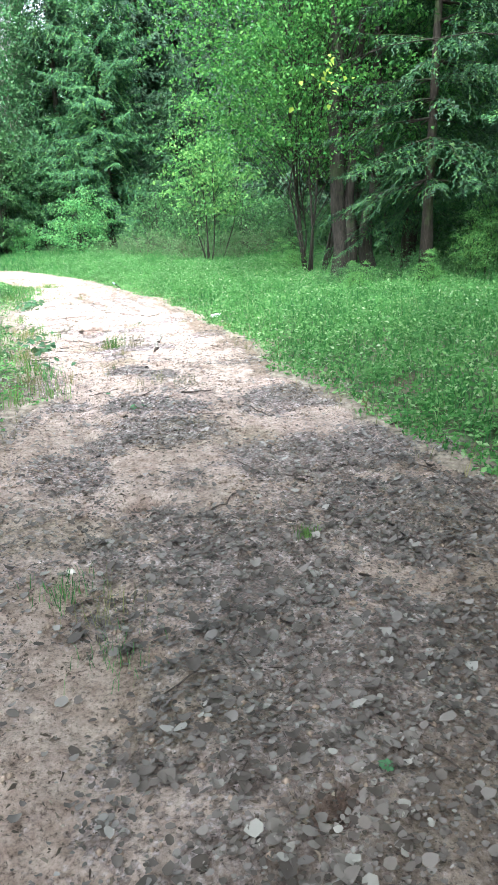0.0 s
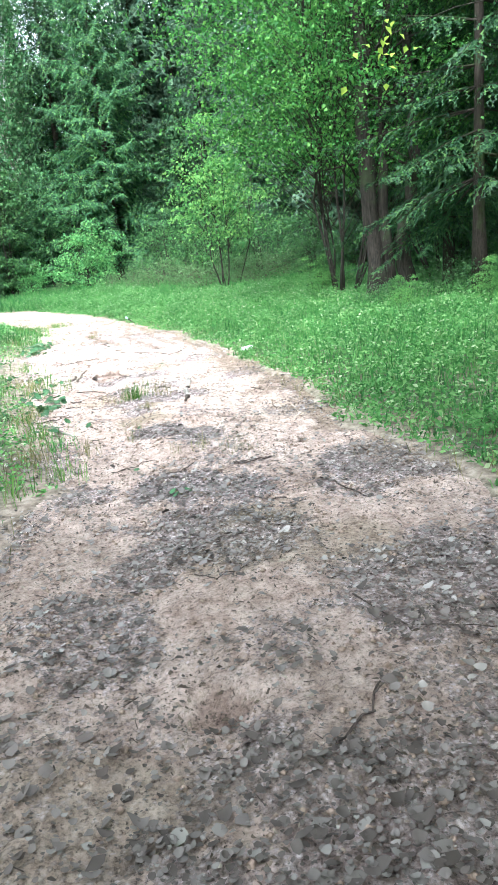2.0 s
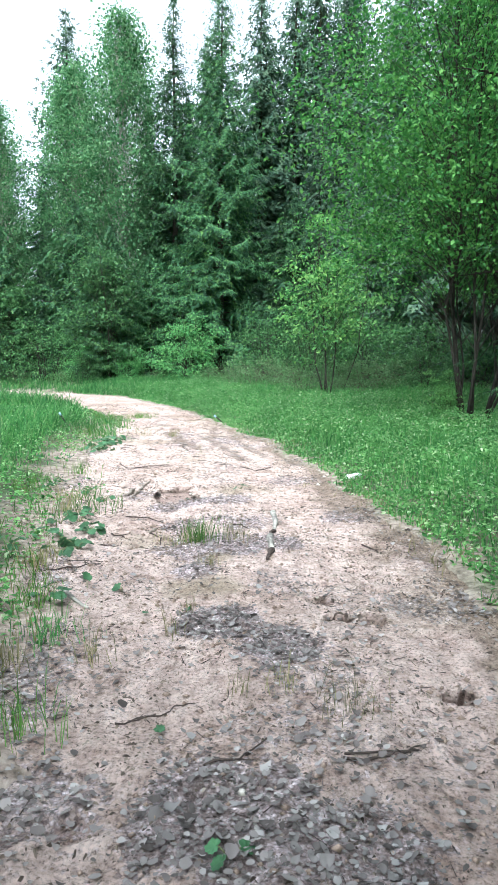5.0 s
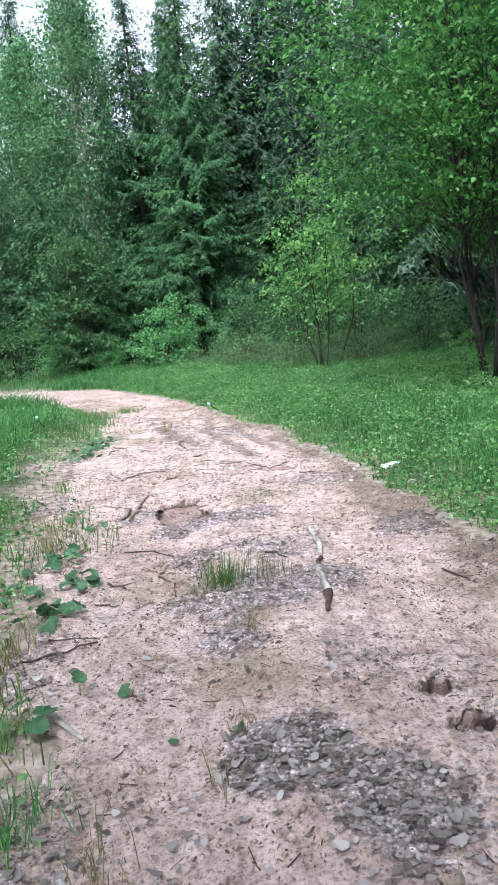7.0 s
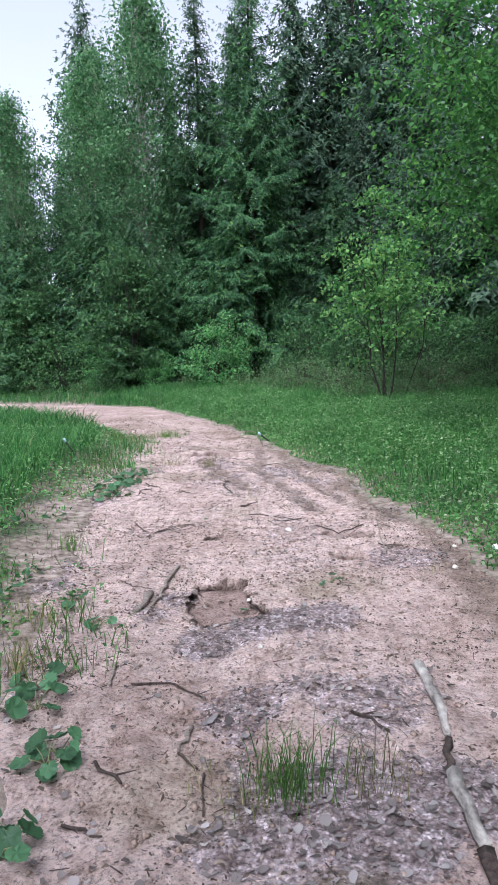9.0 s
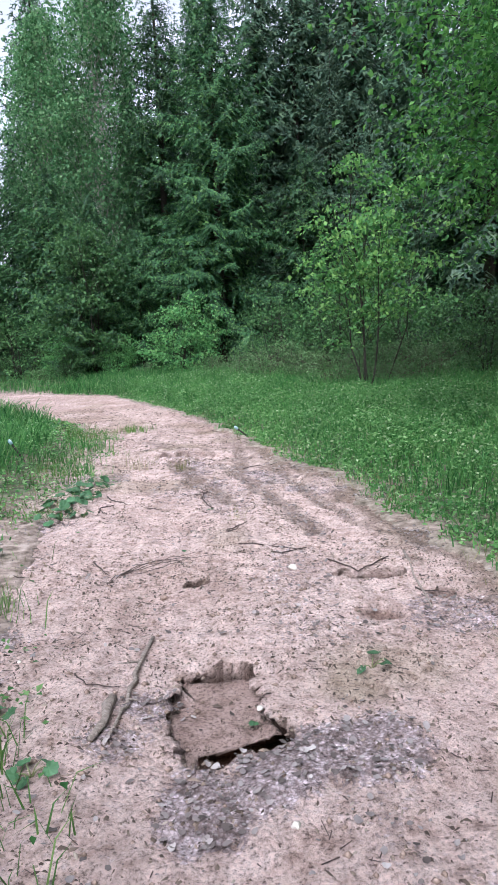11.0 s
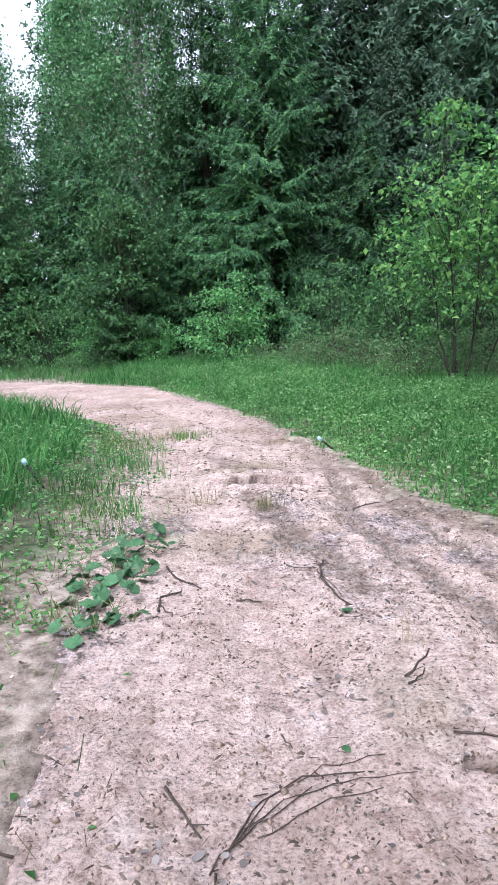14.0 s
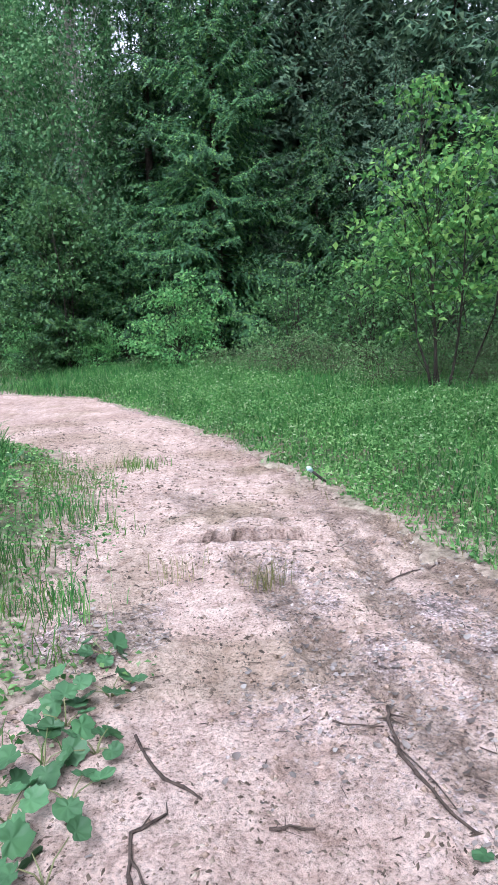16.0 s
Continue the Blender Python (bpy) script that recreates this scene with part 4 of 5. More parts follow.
# grass on the outer side of the bend, under the forest edge
x, y, z, rng = scatter(60000, -30, -3, 28, 42, lambda x, y: (y > np.interp(-x, [4.1, 7.5, 12.3, 45], [29.3, 31.8, 34.5, 48])) * clear(x, y) * (inside(x, y) > -4.5) * (0.4 + 0.6 * vnoise(x, y, 0.7, 37)), 85)
stuff("grass", "grass growing under the forest edge beyond the bend", "grass", fast_mesh("grass", *blades(np.stack([x, y, z], 1), rng.uniform(0.15, 0.45, len(x)), rng.uniform(0.012, 0.028, len(x)), rng.uniform(0.15, 0.75, len(x)), rng), GRASS))

# grass on the other side, thin near the track and thick farther off
x, y, z, rng = scatter(150000, -14, 1.2, 0, 27, lambda x, y: ~right_side(x, y) * clear(x, y) * np.clip(0.12 + 0.95 * step(0.45, 0.95, -inside(x, y) + 0.3 * (vnoise(x, y, 0.5, 56) - 0.5)) * step(3.0, 6, y) + 0.45 * step(0.62, 0.8, vnoise(x, y, 0.8, 51)) + 0.25 * step(0.2, 1.2, -inside(x, y)), 0, 1) * (0.35 + 0.65 * vnoise(x, y, 0.6, 52)), 73)
tall = 0.08 + 0.5 * step(0.35, 0.95, -inside(x, y)) * (0.5 + 0.7 * vnoise(x, y, 1.1, 53))
stuff("grass", "green grass on the verge beside the track", "grass", fast_mesh("grass", *blades(np.stack([x, y, z], 1), tall * rng.uniform(0.5, 1.25, len(x)), rng.uniform(0.007, 0.017, len(x)) * (1 + 0.6 * step(8, 22, y)), rng.uniform(0.3, 1.1, len(x)), rng), GRASS))
x, y, z, rng = scatter(130000, -10, 0.6, 0.5, 22, lambda x, y: ~right_side(x, y) * clear(x, y) * np.clip(1.5 * vnoise(x, y, 0.5, 55) - 0.12, 0, 1) * (1 - 0.95 * step(8.0, 8.6, y) * step(11.2, 10.7, y) * (inside(x, y) > -0.45)) * np.where(inside(x, y) > -2.5, 0.8, 0.5), 74)
n = len(x)
size = rng.uniform(0.025, 0.07, n)
lift = (0.03 + 0.24 * step(0.05, 0.8, -inside(x, y))) * rng.uniform(0.2, 1, n)
stuff("ground_cover", "low green weeds and seedlings on the verge", "weeds", fast_mesh("ground_cover", *leaves(np.stack([x, y, z + lift], 1), rng.normal(0, 1, (n, 3)) * (1, 1, 0.3), rng.normal(0, 0.4, (n, 3)) + (0, 0, 1), size, size * 0.66), WEED))

# weeds creeping over the sandy shoulder
def bare_gap(y):
    """The shoulder is open sand for a stretch past the bank's end."""
    return 1 - 0.97 * step(8.2, 8.8, y) * step(11.2, 10.7, y)


x, y, z, rng = scatter(60000, -3.4, 0.4, 3.2, 19, lambda x, y: ~right_side(x, y) * step(0.75, 0.25, inside(x, y) + 0.5 * (vnoise(x, y, 0.7, 57) - 0.5)) * (inside(x, y) > -0.4) * np.clip(1.8 * vnoise(x, y, 0.35, 58) - 0.55, 0, 1) * 0.4 * bare_gap(y) * np.where(y < 6.5, step(0.22, 0.0, inside(x, y)), 1), 78)
n = len(x)
size = rng.uniform(0.02, 0.055, n)
stuff("ground_cover", "seedlings and small weeds creeping over the sandy shoulder", "weeds", fast_mesh("ground_cover", *leaves(np.stack([x, y, z + rng.uniform(0.01, 0.07, n)], 1), rng.normal(0, 1, (n, 3)) * (1, 1, 0.3), rng.normal(0, 0.4, (n, 3)) + (0, 0, 1), size, size * 0.7), WEED))
x, y, z, rng = scatter(26000, -3.4, 0.4, 2.5, 19, lambda x, y: ~right_side(x, y) * step(0.7, 0.2, inside(x, y) + 0.6 * (vnoise(x, y, 0.6, 59) - 0.5)) * (inside(x, y) > -0.4) * np.clip(2.4 * vnoise(x, y, 0.4, 60) - 1.1, 0, 1) * bare_gap(y) * np.where(y < 6.5, step(0.22, 0.0, inside(x, y)), 1), 79)
stuff("grass", "loose grass growing over the sandy shoulder", "grass", fast_mesh("grass", *blades(np.stack([x, y, z], 1), rng.uniform(0.06, 0.26, len(x)), rng.uniform(0.004, 0.009, len(x)), rng.uniform(0.2, 0.8, len(x)), rng), TUFT))

# dry grass stalks thinly scattered along both edges
x, y, z, rng = scatter(26000, -4, 4, -2, 22, lambda x, y: step(-1.2, -0.1, inside(x, y)) * step(0.35, 0.0, inside(x, y)) * (0.2 + 0.8 * step(0.5, 0.7, vnoise(x, y, 0.5, 61))), 75)
stuff("dry_grass", "thin dry yellowish grass along the track's edge", "grass", fast_mesh("dry_grass", *blades(np.stack([x, y, z], 1), rng.uniform(0.05, 0.22, len(x)), rng.uniform(0.003, 0.007, len(x)), rng.uniform(0.2, 1.0, len(x)), rng), STALK))


# ---- litter on the track ----
def track_height(x, y):
    return land(x, y) - pit_mask(x, y)[0]


def dead_leaves(n, seed, x0, x1, y0, y1, small, big, stray=0.02):
    rng = np.random.RandomState(seed)
    x, y = rng.uniform(x0, x1, n), rng.uniform(y0, y1, n)
    keep = rng.uniform(0, 1, n) < litter(x, y) * step(-1.3, -0.3, inside(x, y)) + stray * (0.3 + 1.4 * step(0.4, 0.7, vnoise(x, y, 0.35, 77)))
    x, y = x[keep], y[keep]
    n = len(x)
    z = track_height(x, y) + rng.uniform(0.004, 0.02, n)
    r = small + (big - small) * rng.uniform(0, 1, n) ** 1.8
    a = np.arange(7) * 2 * np.pi / 7
    reach = r[:, None] * (0.5 + 0.12 * rng.uniform(-1, 1, (n, 7))) * (1 + 0.25 * (np.arange(7) == 0))
    yaw = rng.uniform(0, 6.28, n)[:, None]
    ca, sa = np.cos(a + yaw) * reach, np.sin(a + yaw) * reach * rng.uniform(0.6, 1, n)[:, None]
    tx, ty = rng.normal(0, 0.3, n)[:, None], rng.normal(0, 0.3, n)[:, None]
    curl = rng.uniform(-0.8, 1.6, n)[:, None] * (ca ** 2 + 0.3 * sa ** 2) / r[:, None]
    ring = np.stack([x[:, None] + ca, y[:, None] + sa, z[:, None] + ca * tx + sa * ty + curl], 2)
    verts = np.concatenate([np.stack([x, y, z], 1)[:, None], ring], 1).reshape(-1, 3)
    k = np.arange(n)[:, None] * 8
    tris = np.concatenate([k + [0, 1 + j, 1 + (j + 1) % 7] for j in range(7)], 1).reshape(-1, 3)
    return verts, tris


# leaves at the start take the copy with tree shade painted in
stuff("leaf_litter", "greyish brown fallen leaves under the trees, darkened for tree shade", "fallen leaves", fast_mesh("leaf_litter", *joined([dead_leaves(46000, 81, -1.2, 3.6, -4.2, 0.0, 0.008, 0.03), dead_leaves(6500, 87, -1.2, 3.6, -4.2, 0.0, 0.03, 0.058, 0.002)]), SHADED_LEAF))
stuff("leaf_litter", "dry greyish brown fallen leaves strewn over the track", "fallen leaves", fast_mesh("leaf_litter", *joined([dead_leaves(42000, 86, -1.0, 3.2, 0.0, 4.6, 0.008, 0.032), dead_leaves(4500, 88, -1.0, 3.2, 0.0, 4.6, 0.028, 0.055, 0.002), dead_leaves(46000, 82, -2.6, 2.8, 4.6, 15, 0.008, 0.034), dead_leaves(6000, 89, -2.6, 2.8, 4.6, 15, 0.022, 0.046, 0.002)]), DEAD_LEAF))


def debris(n, seed):
    """Broken twig ends and needles lying flat."""
    rng = np.random.RandomState(seed)
    y = rng.uniform(-4, 19, n)
    x = middle(y) + rng.uniform(-2.4, 2.4, n)
    keep = (inside(x, y) > -0.4) & (pit_mask(x, y)[0] < 0.02) & (rng.uniform(0, 1, n) < 0.3 + 0.7 * vnoise(x, y, 0.6, 91))
    x, y = x[keep], y[keep]
    n = len(x)
    l, yaw, r = 0.006 + 0.035 * rng.uniform(0, 1, n) ** 2.5, rng.uniform(0, 6.28, n), rng.uniform(0.001, 0.0026, n)
    c = np.stack([x, y, track_height(x, y) + r + 0.004], 1)
    d = np.stack([np.cos(yaw), np.sin(yaw), rng.normal(0, 0.12, n)], 1) * l[:, None]
    s = np.stack([-np.sin(yaw), np.cos(yaw), 0 * yaw], 1) * r[:, None]
    u = np.array([0, 0, 1.6]) * r[:, None]
    verts = np.stack([c - d - s, c - d + s, c - d + u, c + d - s, c + d + s, c + d + u], 1).reshape(-1, 3)
    k = np.arange(n)[:, None] * 6
    tris = np.concatenate([k + t for t in ([0, 1, 4], [0, 4, 3], [1, 2, 5], [1, 5, 4], [2, 0, 3], [2, 3, 5])], 1).reshape(-1, 3)
    return verts, tris


stuff("twig_litter", "tiny dark broken twigs and needles on the soil", "twigs", fast_mesh("twig_litter", *debris(6500, 83), TWIG))


def clods(n, seed):
    rng = np.random.RandomState(seed)
    y = rng.uniform(-4, 19, n)
    x = middle(y) + rng.uniform(-2.2, 2.2, n)
    keep = (inside(x, y) > 0) & (rng.uniform(0, 1, n) < 0.25 + 0.75 * step(0.4, 0.7, vnoise(x, y, 0.4, 95)))
    x, y = x[keep], y[keep]
    n = len(x)
    r = 0.004 + 0.016 * rng.uniform(0, 1, n) ** 3
    c = np.stack([x, y, track_height(x, y) + r * 0.25], 1)
    base = np.array([(1, 0, 0), (0, 1, 0), (-1, 0, 0), (0, -1, 0), (0, 0, 0.8), (0, 0, -0.6), (0.7, 0.7, 0.35), (-0.7, 0.6, 0.4)])[:6]
    verts = (c[:, None] + base[None] * r[:, None, None] * rng.uniform(0.6, 1.35, (n, 6, 1))).reshape(-1, 3)
    k = np.arange(n)[:, None] * 6
    tris = np.concatenate([k + t for t in ([0, 1, 4], [1, 2, 4], [2, 3, 4], [3, 0, 4], [1, 0, 5], [2, 1, 5], [3, 2, 5], [0, 3, 5])], 1).reshape(-1, 3)
    return verts, tris


stuff("soil_clods", "small crumbs and clods of sandy soil", "soil clods", fast_mesh("soil_clods", *clods(16000, 84), CLOD))


# ---- sticks and branches ----
def stick(points, r=0.008, mat=TWIG, label="thin dark dead twig lying on the track", name="twig", side_twigs=1, seed=0):
    """A fallen stick through points of the plan, bent and knobbly, with a snapped side twig."""
    rng = np.random.RandomState(seed + int(abs(points[0][0] * 1000)) % 9000)
    r = 0.62 * r
    pts = np.array(points, float)
    s = np.linspace(0, len(pts) - 1, 4 * (len(pts) - 1) + 1)
    xy = np.stack([np.interp(s, np.arange(len(pts)), pts[:, k]) for k in (0, 1)], 1)
    xy[1:-1] += rng.normal(0, 0.35 * r + 0.004, (len(s) - 2, 2))
    z = land(xy[:, 0], xy[:, 1]) + r * 0.7 + np.abs(rng.normal(0, 0.006, len(s)))
    line = np.column_stack([xy, z])
    origin = line[len(line) // 2].copy()
    origin[2] = z.min() - r
    root = thing(name, label, "stick", Matrix.Translation(origin), "fallen twigs" if name == "twig" else "")
    rad = r * np.linspace(1.1, 0.65, len(s)) * (1 + 0.12 * rng.standard_normal(len(s)))
    under("stem", fast_mesh("stem", *tube(line - origin, rad, 6, True, 0.06, rng), mat, True), root)
    for k in range(side_twigs):
        i = rng.randint(1, len(s) - 1)
        a = np.arctan2(*(line[i] - line[i - 1])[1::-1]) + rng.choice([-1, 1]) * rng.uniform(0.5, 1.0)
        l = rng.uniform(4, 9) * r + 0.03
        d = np.array([np.cos(a), np.sin(a), 0.25])
        p = line[i] - origin
        under("side_twig", fast_mesh("side_twig", *tube([p, p + d * l * 0.6, p + d * l], [r * 0.55, r * 0.4, r * 0.15], 5), mat), root)
    return root


for p, r in (([(1.01, -0.74), (1.16, -0.62), (1.24, -0.5)], 0.009), ([(0.69, -2.32), (0.81, -2.24), (0.91, -2.23)], 0.006), ([(1.06, -1.87), (0.98, -2.08), (1.03, -2.22)], 0.006),
             ([(2.38, 0.16), (2.63, -0.27), (2.67, -1.12)], 0.01), ([(1.44, -2.59), (1.54, -2.77), (1.62, -2.92)], 0.005), ([(1.36, 0.19), (1.5, -0.14), (1.84, -0.22)], 0.006),
             ([(0.66, 0.65), (0.77, 0.55), (0.92, 0.64)], 0.006), ([(1.67, 1.87), (1.79, 1.64), (1.88, 1.38)], 0.01), ([(1.14, 1.6), (1.35, 1.52)], 0.007), ([(0.17, 2.7), (0.34, 2.77)], 0.006), ([(1.12, 2.39), (1.43, 2.45)], 0.008),
             ([(0.22, 2.73), (0.4, 2.77), (0.51, 2.85)], 0.006), ([(0.57, 2.36), (0.7, 2.39), (0.82, 2.49)], 0.008), ([(1.11, 2.36), (1.29, 2.38), (1.45, 2.49)], 0.009), ([(1.79, 5.6), (1.88, 5.34)], 0.012)):
    stick(p, r)
for p, r in (([(-0.4, 6.46), (-0.22, 6.51), (-0.02, 6.39)], 0.010), ([(-0.42, 5.81), (-0.28, 5.66)], 0.014), ([(-0.09, 5.89), (0.0, 5.79)], 0.010), ([(0.03, 5.76), (0.05, 5.5)], 0.008),
             ([(0.78, 9.76), (0.97, 9.53), (1.25, 9.74)], 0.010), ([(1.29, 9.14), (1.47, 8.95)], 0.010), ([(-0.44, 5.43), (-0.28, 5.36)], 0.009), ([(0.67, 6.2), (0.81, 6.01)], 0.012), ([(0.1, 10.18), (0.62, 10.07)], 0.008),
             ([(-0.81, 9.54), (-0.72, 9.79), (-0.53, 9.97), (-0.29, 9.99)], 0.006), ([(-0.85, 9.5), (-0.7, 9.72), (-0.5, 9.9)], 0.005), ([(-0.79, 9.6), (-0.66, 9.85), (-0.45, 10.03), (-0.2, 10.06)], 0.004), ([(-0.76, 9.68), (-0.6, 9.84), (-0.38, 9.94), (-0.1, 9.95)], 0.004), ([(-0.7, 9.66), (-0.5, 9.82), (-0.24, 9.88)], 0.004), ([(-0.83, 9.5), (-0.84, 9.36)], 0.006), ([(-1.04, 9.87), (-0.89, 9.66)], 0.009), ([(0.0, 10.63), (0.19, 10.93)], 0.009), ([(0.36, 9.95), (0.66, 10.11)], 0.009),
             ([(-1.67, 9.68), (-1.47, 9.52)], 0.012), ([(-0.77, 8.05), (-0.67, 7.92), (-0.51, 7.9)], 0.006), ([(-1.35, 12.2), (-1.22, 11.89), (-1.07, 11.78)], 0.012), ([(-1.29, 11.4), (-1.31, 11.62), (-1.19, 11.7)], 0.012),
             ([(-1.3, 11.5), (-1.2, 11.32)], 0.008), ([(0.21, 13.93), (0.71, 14.23)], 0.011), ([(-0.84, 11.63), (-0.68, 11.62)], 0.009), ([(0.0, 10.55), (0.11, 10.7)], 0.008), ([(-0.6, 10.25), (-0.56, 10.16)], 0.006), ([(-0.5, 12.23), (-0.29, 12.16)], 0.007),
             ([(-0.69, 4.69), (-0.48, 4.78), (-0.33, 4.89)], 0.010), ([(-0.63, 4.95), (-0.32, 4.92)], 0.008), ([(-0.29, 12.1), (-0.17, 11.65)], 0.006)):
    stick(p, r)
stick([(-0.23, 12.32), (-0.28, 12.1), (-0.25, 11.82), (-0.15, 11.52)], 0.014, TWIG, "forked dark dead branch lying on bare soil", "branch", 3)
stick([(-0.42, 8.48), (-0.46, 8.04), (-0.46, 7.75), (-0.5, 7.5)], 0.02, PALE_WOOD, "grey weathered stick beside a collapsed hole", "branch", 2)
stick([(-0.53, 7.78), (-0.57, 7.45)], 0.04, PALE_WOOD, "split grey piece of wood in the soil", "wood_piece", 0)
stick([(-0.06, 6.13), (-0.09, 5.9)], 0.020, PALE_WOOD, "short weathered grey wood piece", "wood_piece", 0)
stick([(-0.54, 6.71), (-0.51, 6.46)], 0.016, PALE_WOOD, "short flat brown wood piece", "wood_piece", 0)
stick([(1.4, 9.87), (1.29, 8.76)], 0.014, PALE_WOOD, "straight pale stick at the track's edge", "branch", 1)
stick([(-0.43, 4.18), (-0.23, 3.99)], 0.022, BIRCH_BARK, "short piece of white birch branch", "branch", 0)
stick([(1.07, 6.62), (1.08, 6.3), (1.05, 5.98)], 0.046, BIRCH_BARK, "pale birch branch with peeling white bark", "branch", 0)
stick([(1.05, 5.96), (0.99, 5.72)], 0.03, TWIG, "dark broken middle of a birch branch", "branch", 0)
stick([(1.0, 5.7), (0.99, 5.3)], 0.054, BIRCH_BARK, "pale birch log piece with peeling white bark", "branch", 0)
stick([(0.99, 5.29), (0.94, 5.02)], 0.042, TWIG, "dark rotten end of a birch branch", "branch", 0)


# crumbs of dark earth and bits of bark over the open sand
def crumbs(n, seed, x0, x1, y0, y1, small, big):
    rng = np.random.RandomState(seed)
    x, y = rng.uniform(x0, x1, n), rng.uniform(y0, y1, n)
    keep = (inside(x, y) > -0.3) & (rng.uniform(0, 1, n) < 0.12 + 0.88 * step(0.42, 0.72, vnoise(x, y, 0.28, 91) * 0.6 + vnoise(x, y, 0.09, 92) * 0.4))
    x, y = x[keep], y[keep]
    n = len(x)
    z = track_height(x, y)
    r = small + (big - small) * rng.uniform(0, 1, n) ** 2.5
    a = np.arange(4) * np.pi / 2 + rng.uniform(0, 6.28, n)[:, None]
    reach = r[:, None] * rng.uniform(0.5, 1.3, (n, 4))
    yaw, long = rng.uniform(0, 6.28, n), rng.uniform(1, 3.2, n) ** 0.8
    u, v = np.cos(a) * reach * long[:, None], np.sin(a) * reach / long[:, None] ** 0.5
    c, s = np.cos(yaw)[:, None], np.sin(yaw)[:, None]
    base = np.stack([x[:, None] + u * c - v * s, y[:, None] + u * s + v * c, np.repeat(z[:, None] - 0.004, 4, 1)], 2)
    top = np.stack([x, y, z + r * rng.uniform(0.5, 1.1, n)], 1)
    verts = np.concatenate([top[:, None], base], 1).reshape(-1, 3)
    k = np.arange(n)[:, None] * 5
    tris = np.concatenate([k + [0, 1 + j, 1 + (j + 1) % 4] for j in range(4)], 1).reshape(-1, 3)
    return verts, tris


stuff("earth_crumbs", "dark crumbs of earth and bark strewn over the sand", "earth crumbs", fast_mesh("earth_crumbs", *joined([crumbs(60000, 93, -1.2, 3.4, -4.2, 4.6, 0.003, 0.013), crumbs(75000, 94, -2.4, 2.6, 4.6, 13.5, 0.003, 0.014), crumbs(36000, 95, -4.5, 2.4, 13.5, 24, 0.005, 0.02)]), CRUMB))

# ---- tufts and seedlings on the track ----
def tuft(x, y, n, spread, h, mat, label, seed, width=0.006):
    rng = np.random.RandomState(seed)
    off = rng.normal(0, spread, (n, 2))
    base = np.column_stack([off, land(x + off[:, 0], y + off[:, 1]) - height_at(x, y) - 0.005])
    ob = new("grass_tuft", fast_mesh("grass_tuft", *blades(base, h * rng.uniform(0.4, 1.1, n), np.full(n, width), rng.uniform(0.1, 0.6, n), rng), mat))
    ob.location = (x, y, height_at(x, y))
    return tagged(ob, label, "grass tuft", "grass tufts on the track", "stuff")


tuft(0.35, 5.66, 170, 0.09, 0.27, TUFT, "fresh green grass tuft on the track", 1, 0.0045)
tuft(0.22, 5.62, 50, 0.09, 0.2, STALK, "thin yellowish grass beside a tuft", 2, 0.004)
tuft(0.69, 5.65, 50, 0.07, 0.26, STALK, "thin dry grass stalks beside a branch", 3, 0.004)
tuft(-1.9, 18.3, 160, 0.16, 0.2, TUFT, "small green grass tuft at the bend", 4, 0.008)
tuft(-2.15, 18.6, 60, 0.15, 0.18, STALK, "dull grass around a tuft", 5)
tuft(-0.64, 13.95, 60, 0.08, 0.26, STALK, "sparse grass stalks near a crack", 6)
tuft(1.53, -1.14, 60, 0.035, 0.11, TUFT, "tiny bright green grass tuft among leaves", 7, 0.004)
tuft(0.29, -1.5, 90, 0.07, 0.13, GRASS, "dull green grass sprig in the soil", 8, 0.004)
tuft(0.5, -1.75, 40, 0.08, 0.24, STALK, "few tall grass stalks on the track", 9, 0.003)
tuft(0.52, -2.05, 60, 0.09, 0.13, GRASS, "faint green grass sprig on bare soil", 10, 0.003)
tuft(1.2, 2.75, 40, 0.08, 0.28, STALK, "thin tall grass stalks on the track", 11, 0.003)
tuft(0.92, 2.95, 16, 0.04, 0.22, STALK, "few thin grass stalks on the track", 12, 0.004)
tuft(0.7, 2.9, 14, 0.03, 0.20, STALK, "few thin grass stalks on the track", 13, 0.004)
tuft(-0.3, 3.5, 70, 0.10, 0.24, GRASS, "grass sprigs at the track's edge", 14, 0.005)
tuft(-0.05, 3.3, 30, 0.06, 0.2, STALK, "dry grass sprig at the track's edge", 15, 0.004)
tuft(0.42, 3.95, 20, 0.04, 0.12, STALK, "small grass sprig beside the leaves", 16, 0.004)
tuft(0.33, 3.62, 14, 0.03, 0.26, STALK, "few dry upright stalks", 17, 0.005)
tuft(0.48, 4.85, 20, 0.04, 0.14, STALK, "small dull grass sprig", 18, 0.004)
tuft(-1.25, 14.2, 40, 0.12, 0.26, STALK, "sparse dry stalks on the track", 19, 0.005)
tuft(-2.35, 15.8, 180, 0.22, 0.34, GRASS, "green grass clump on the track's edge", 20, 0.008)
tuft(-2.6, 14.4, 160, 0.22, 0.30, GRASS, "green grass clump on the verge", 21, 0.008)
tuft(-2.0, 13.6, 120, 0.16, 0.28, GRASS, "green grass clump beside leafy plants", 22, 0.007)
tuft(1.6, 8.3, 20, 0.05, 0.1, STALK, "small grass sprig on the track", 23, 0.004)
tuft(0.1, 11.0, 16, 0.05, 0.24, STALK, "few thin stalks on bare soil", 24, 0.003)

for k, (x, y) in enumerate(((-0.5, 3.1), (-0.55, 4.0), (-0.75, 4.8), (-0.2, 2.6), (-1.2, 7.3), (-1.4, 8.9), (-1.0, 6.6), (-0.55, 2.2))):
    tuft(x, y, 60, 0.09, 0.24, TUFT if k % 2 else STALK, "loose grass tuft on the sandy shoulder", 40 + k, 0.005)


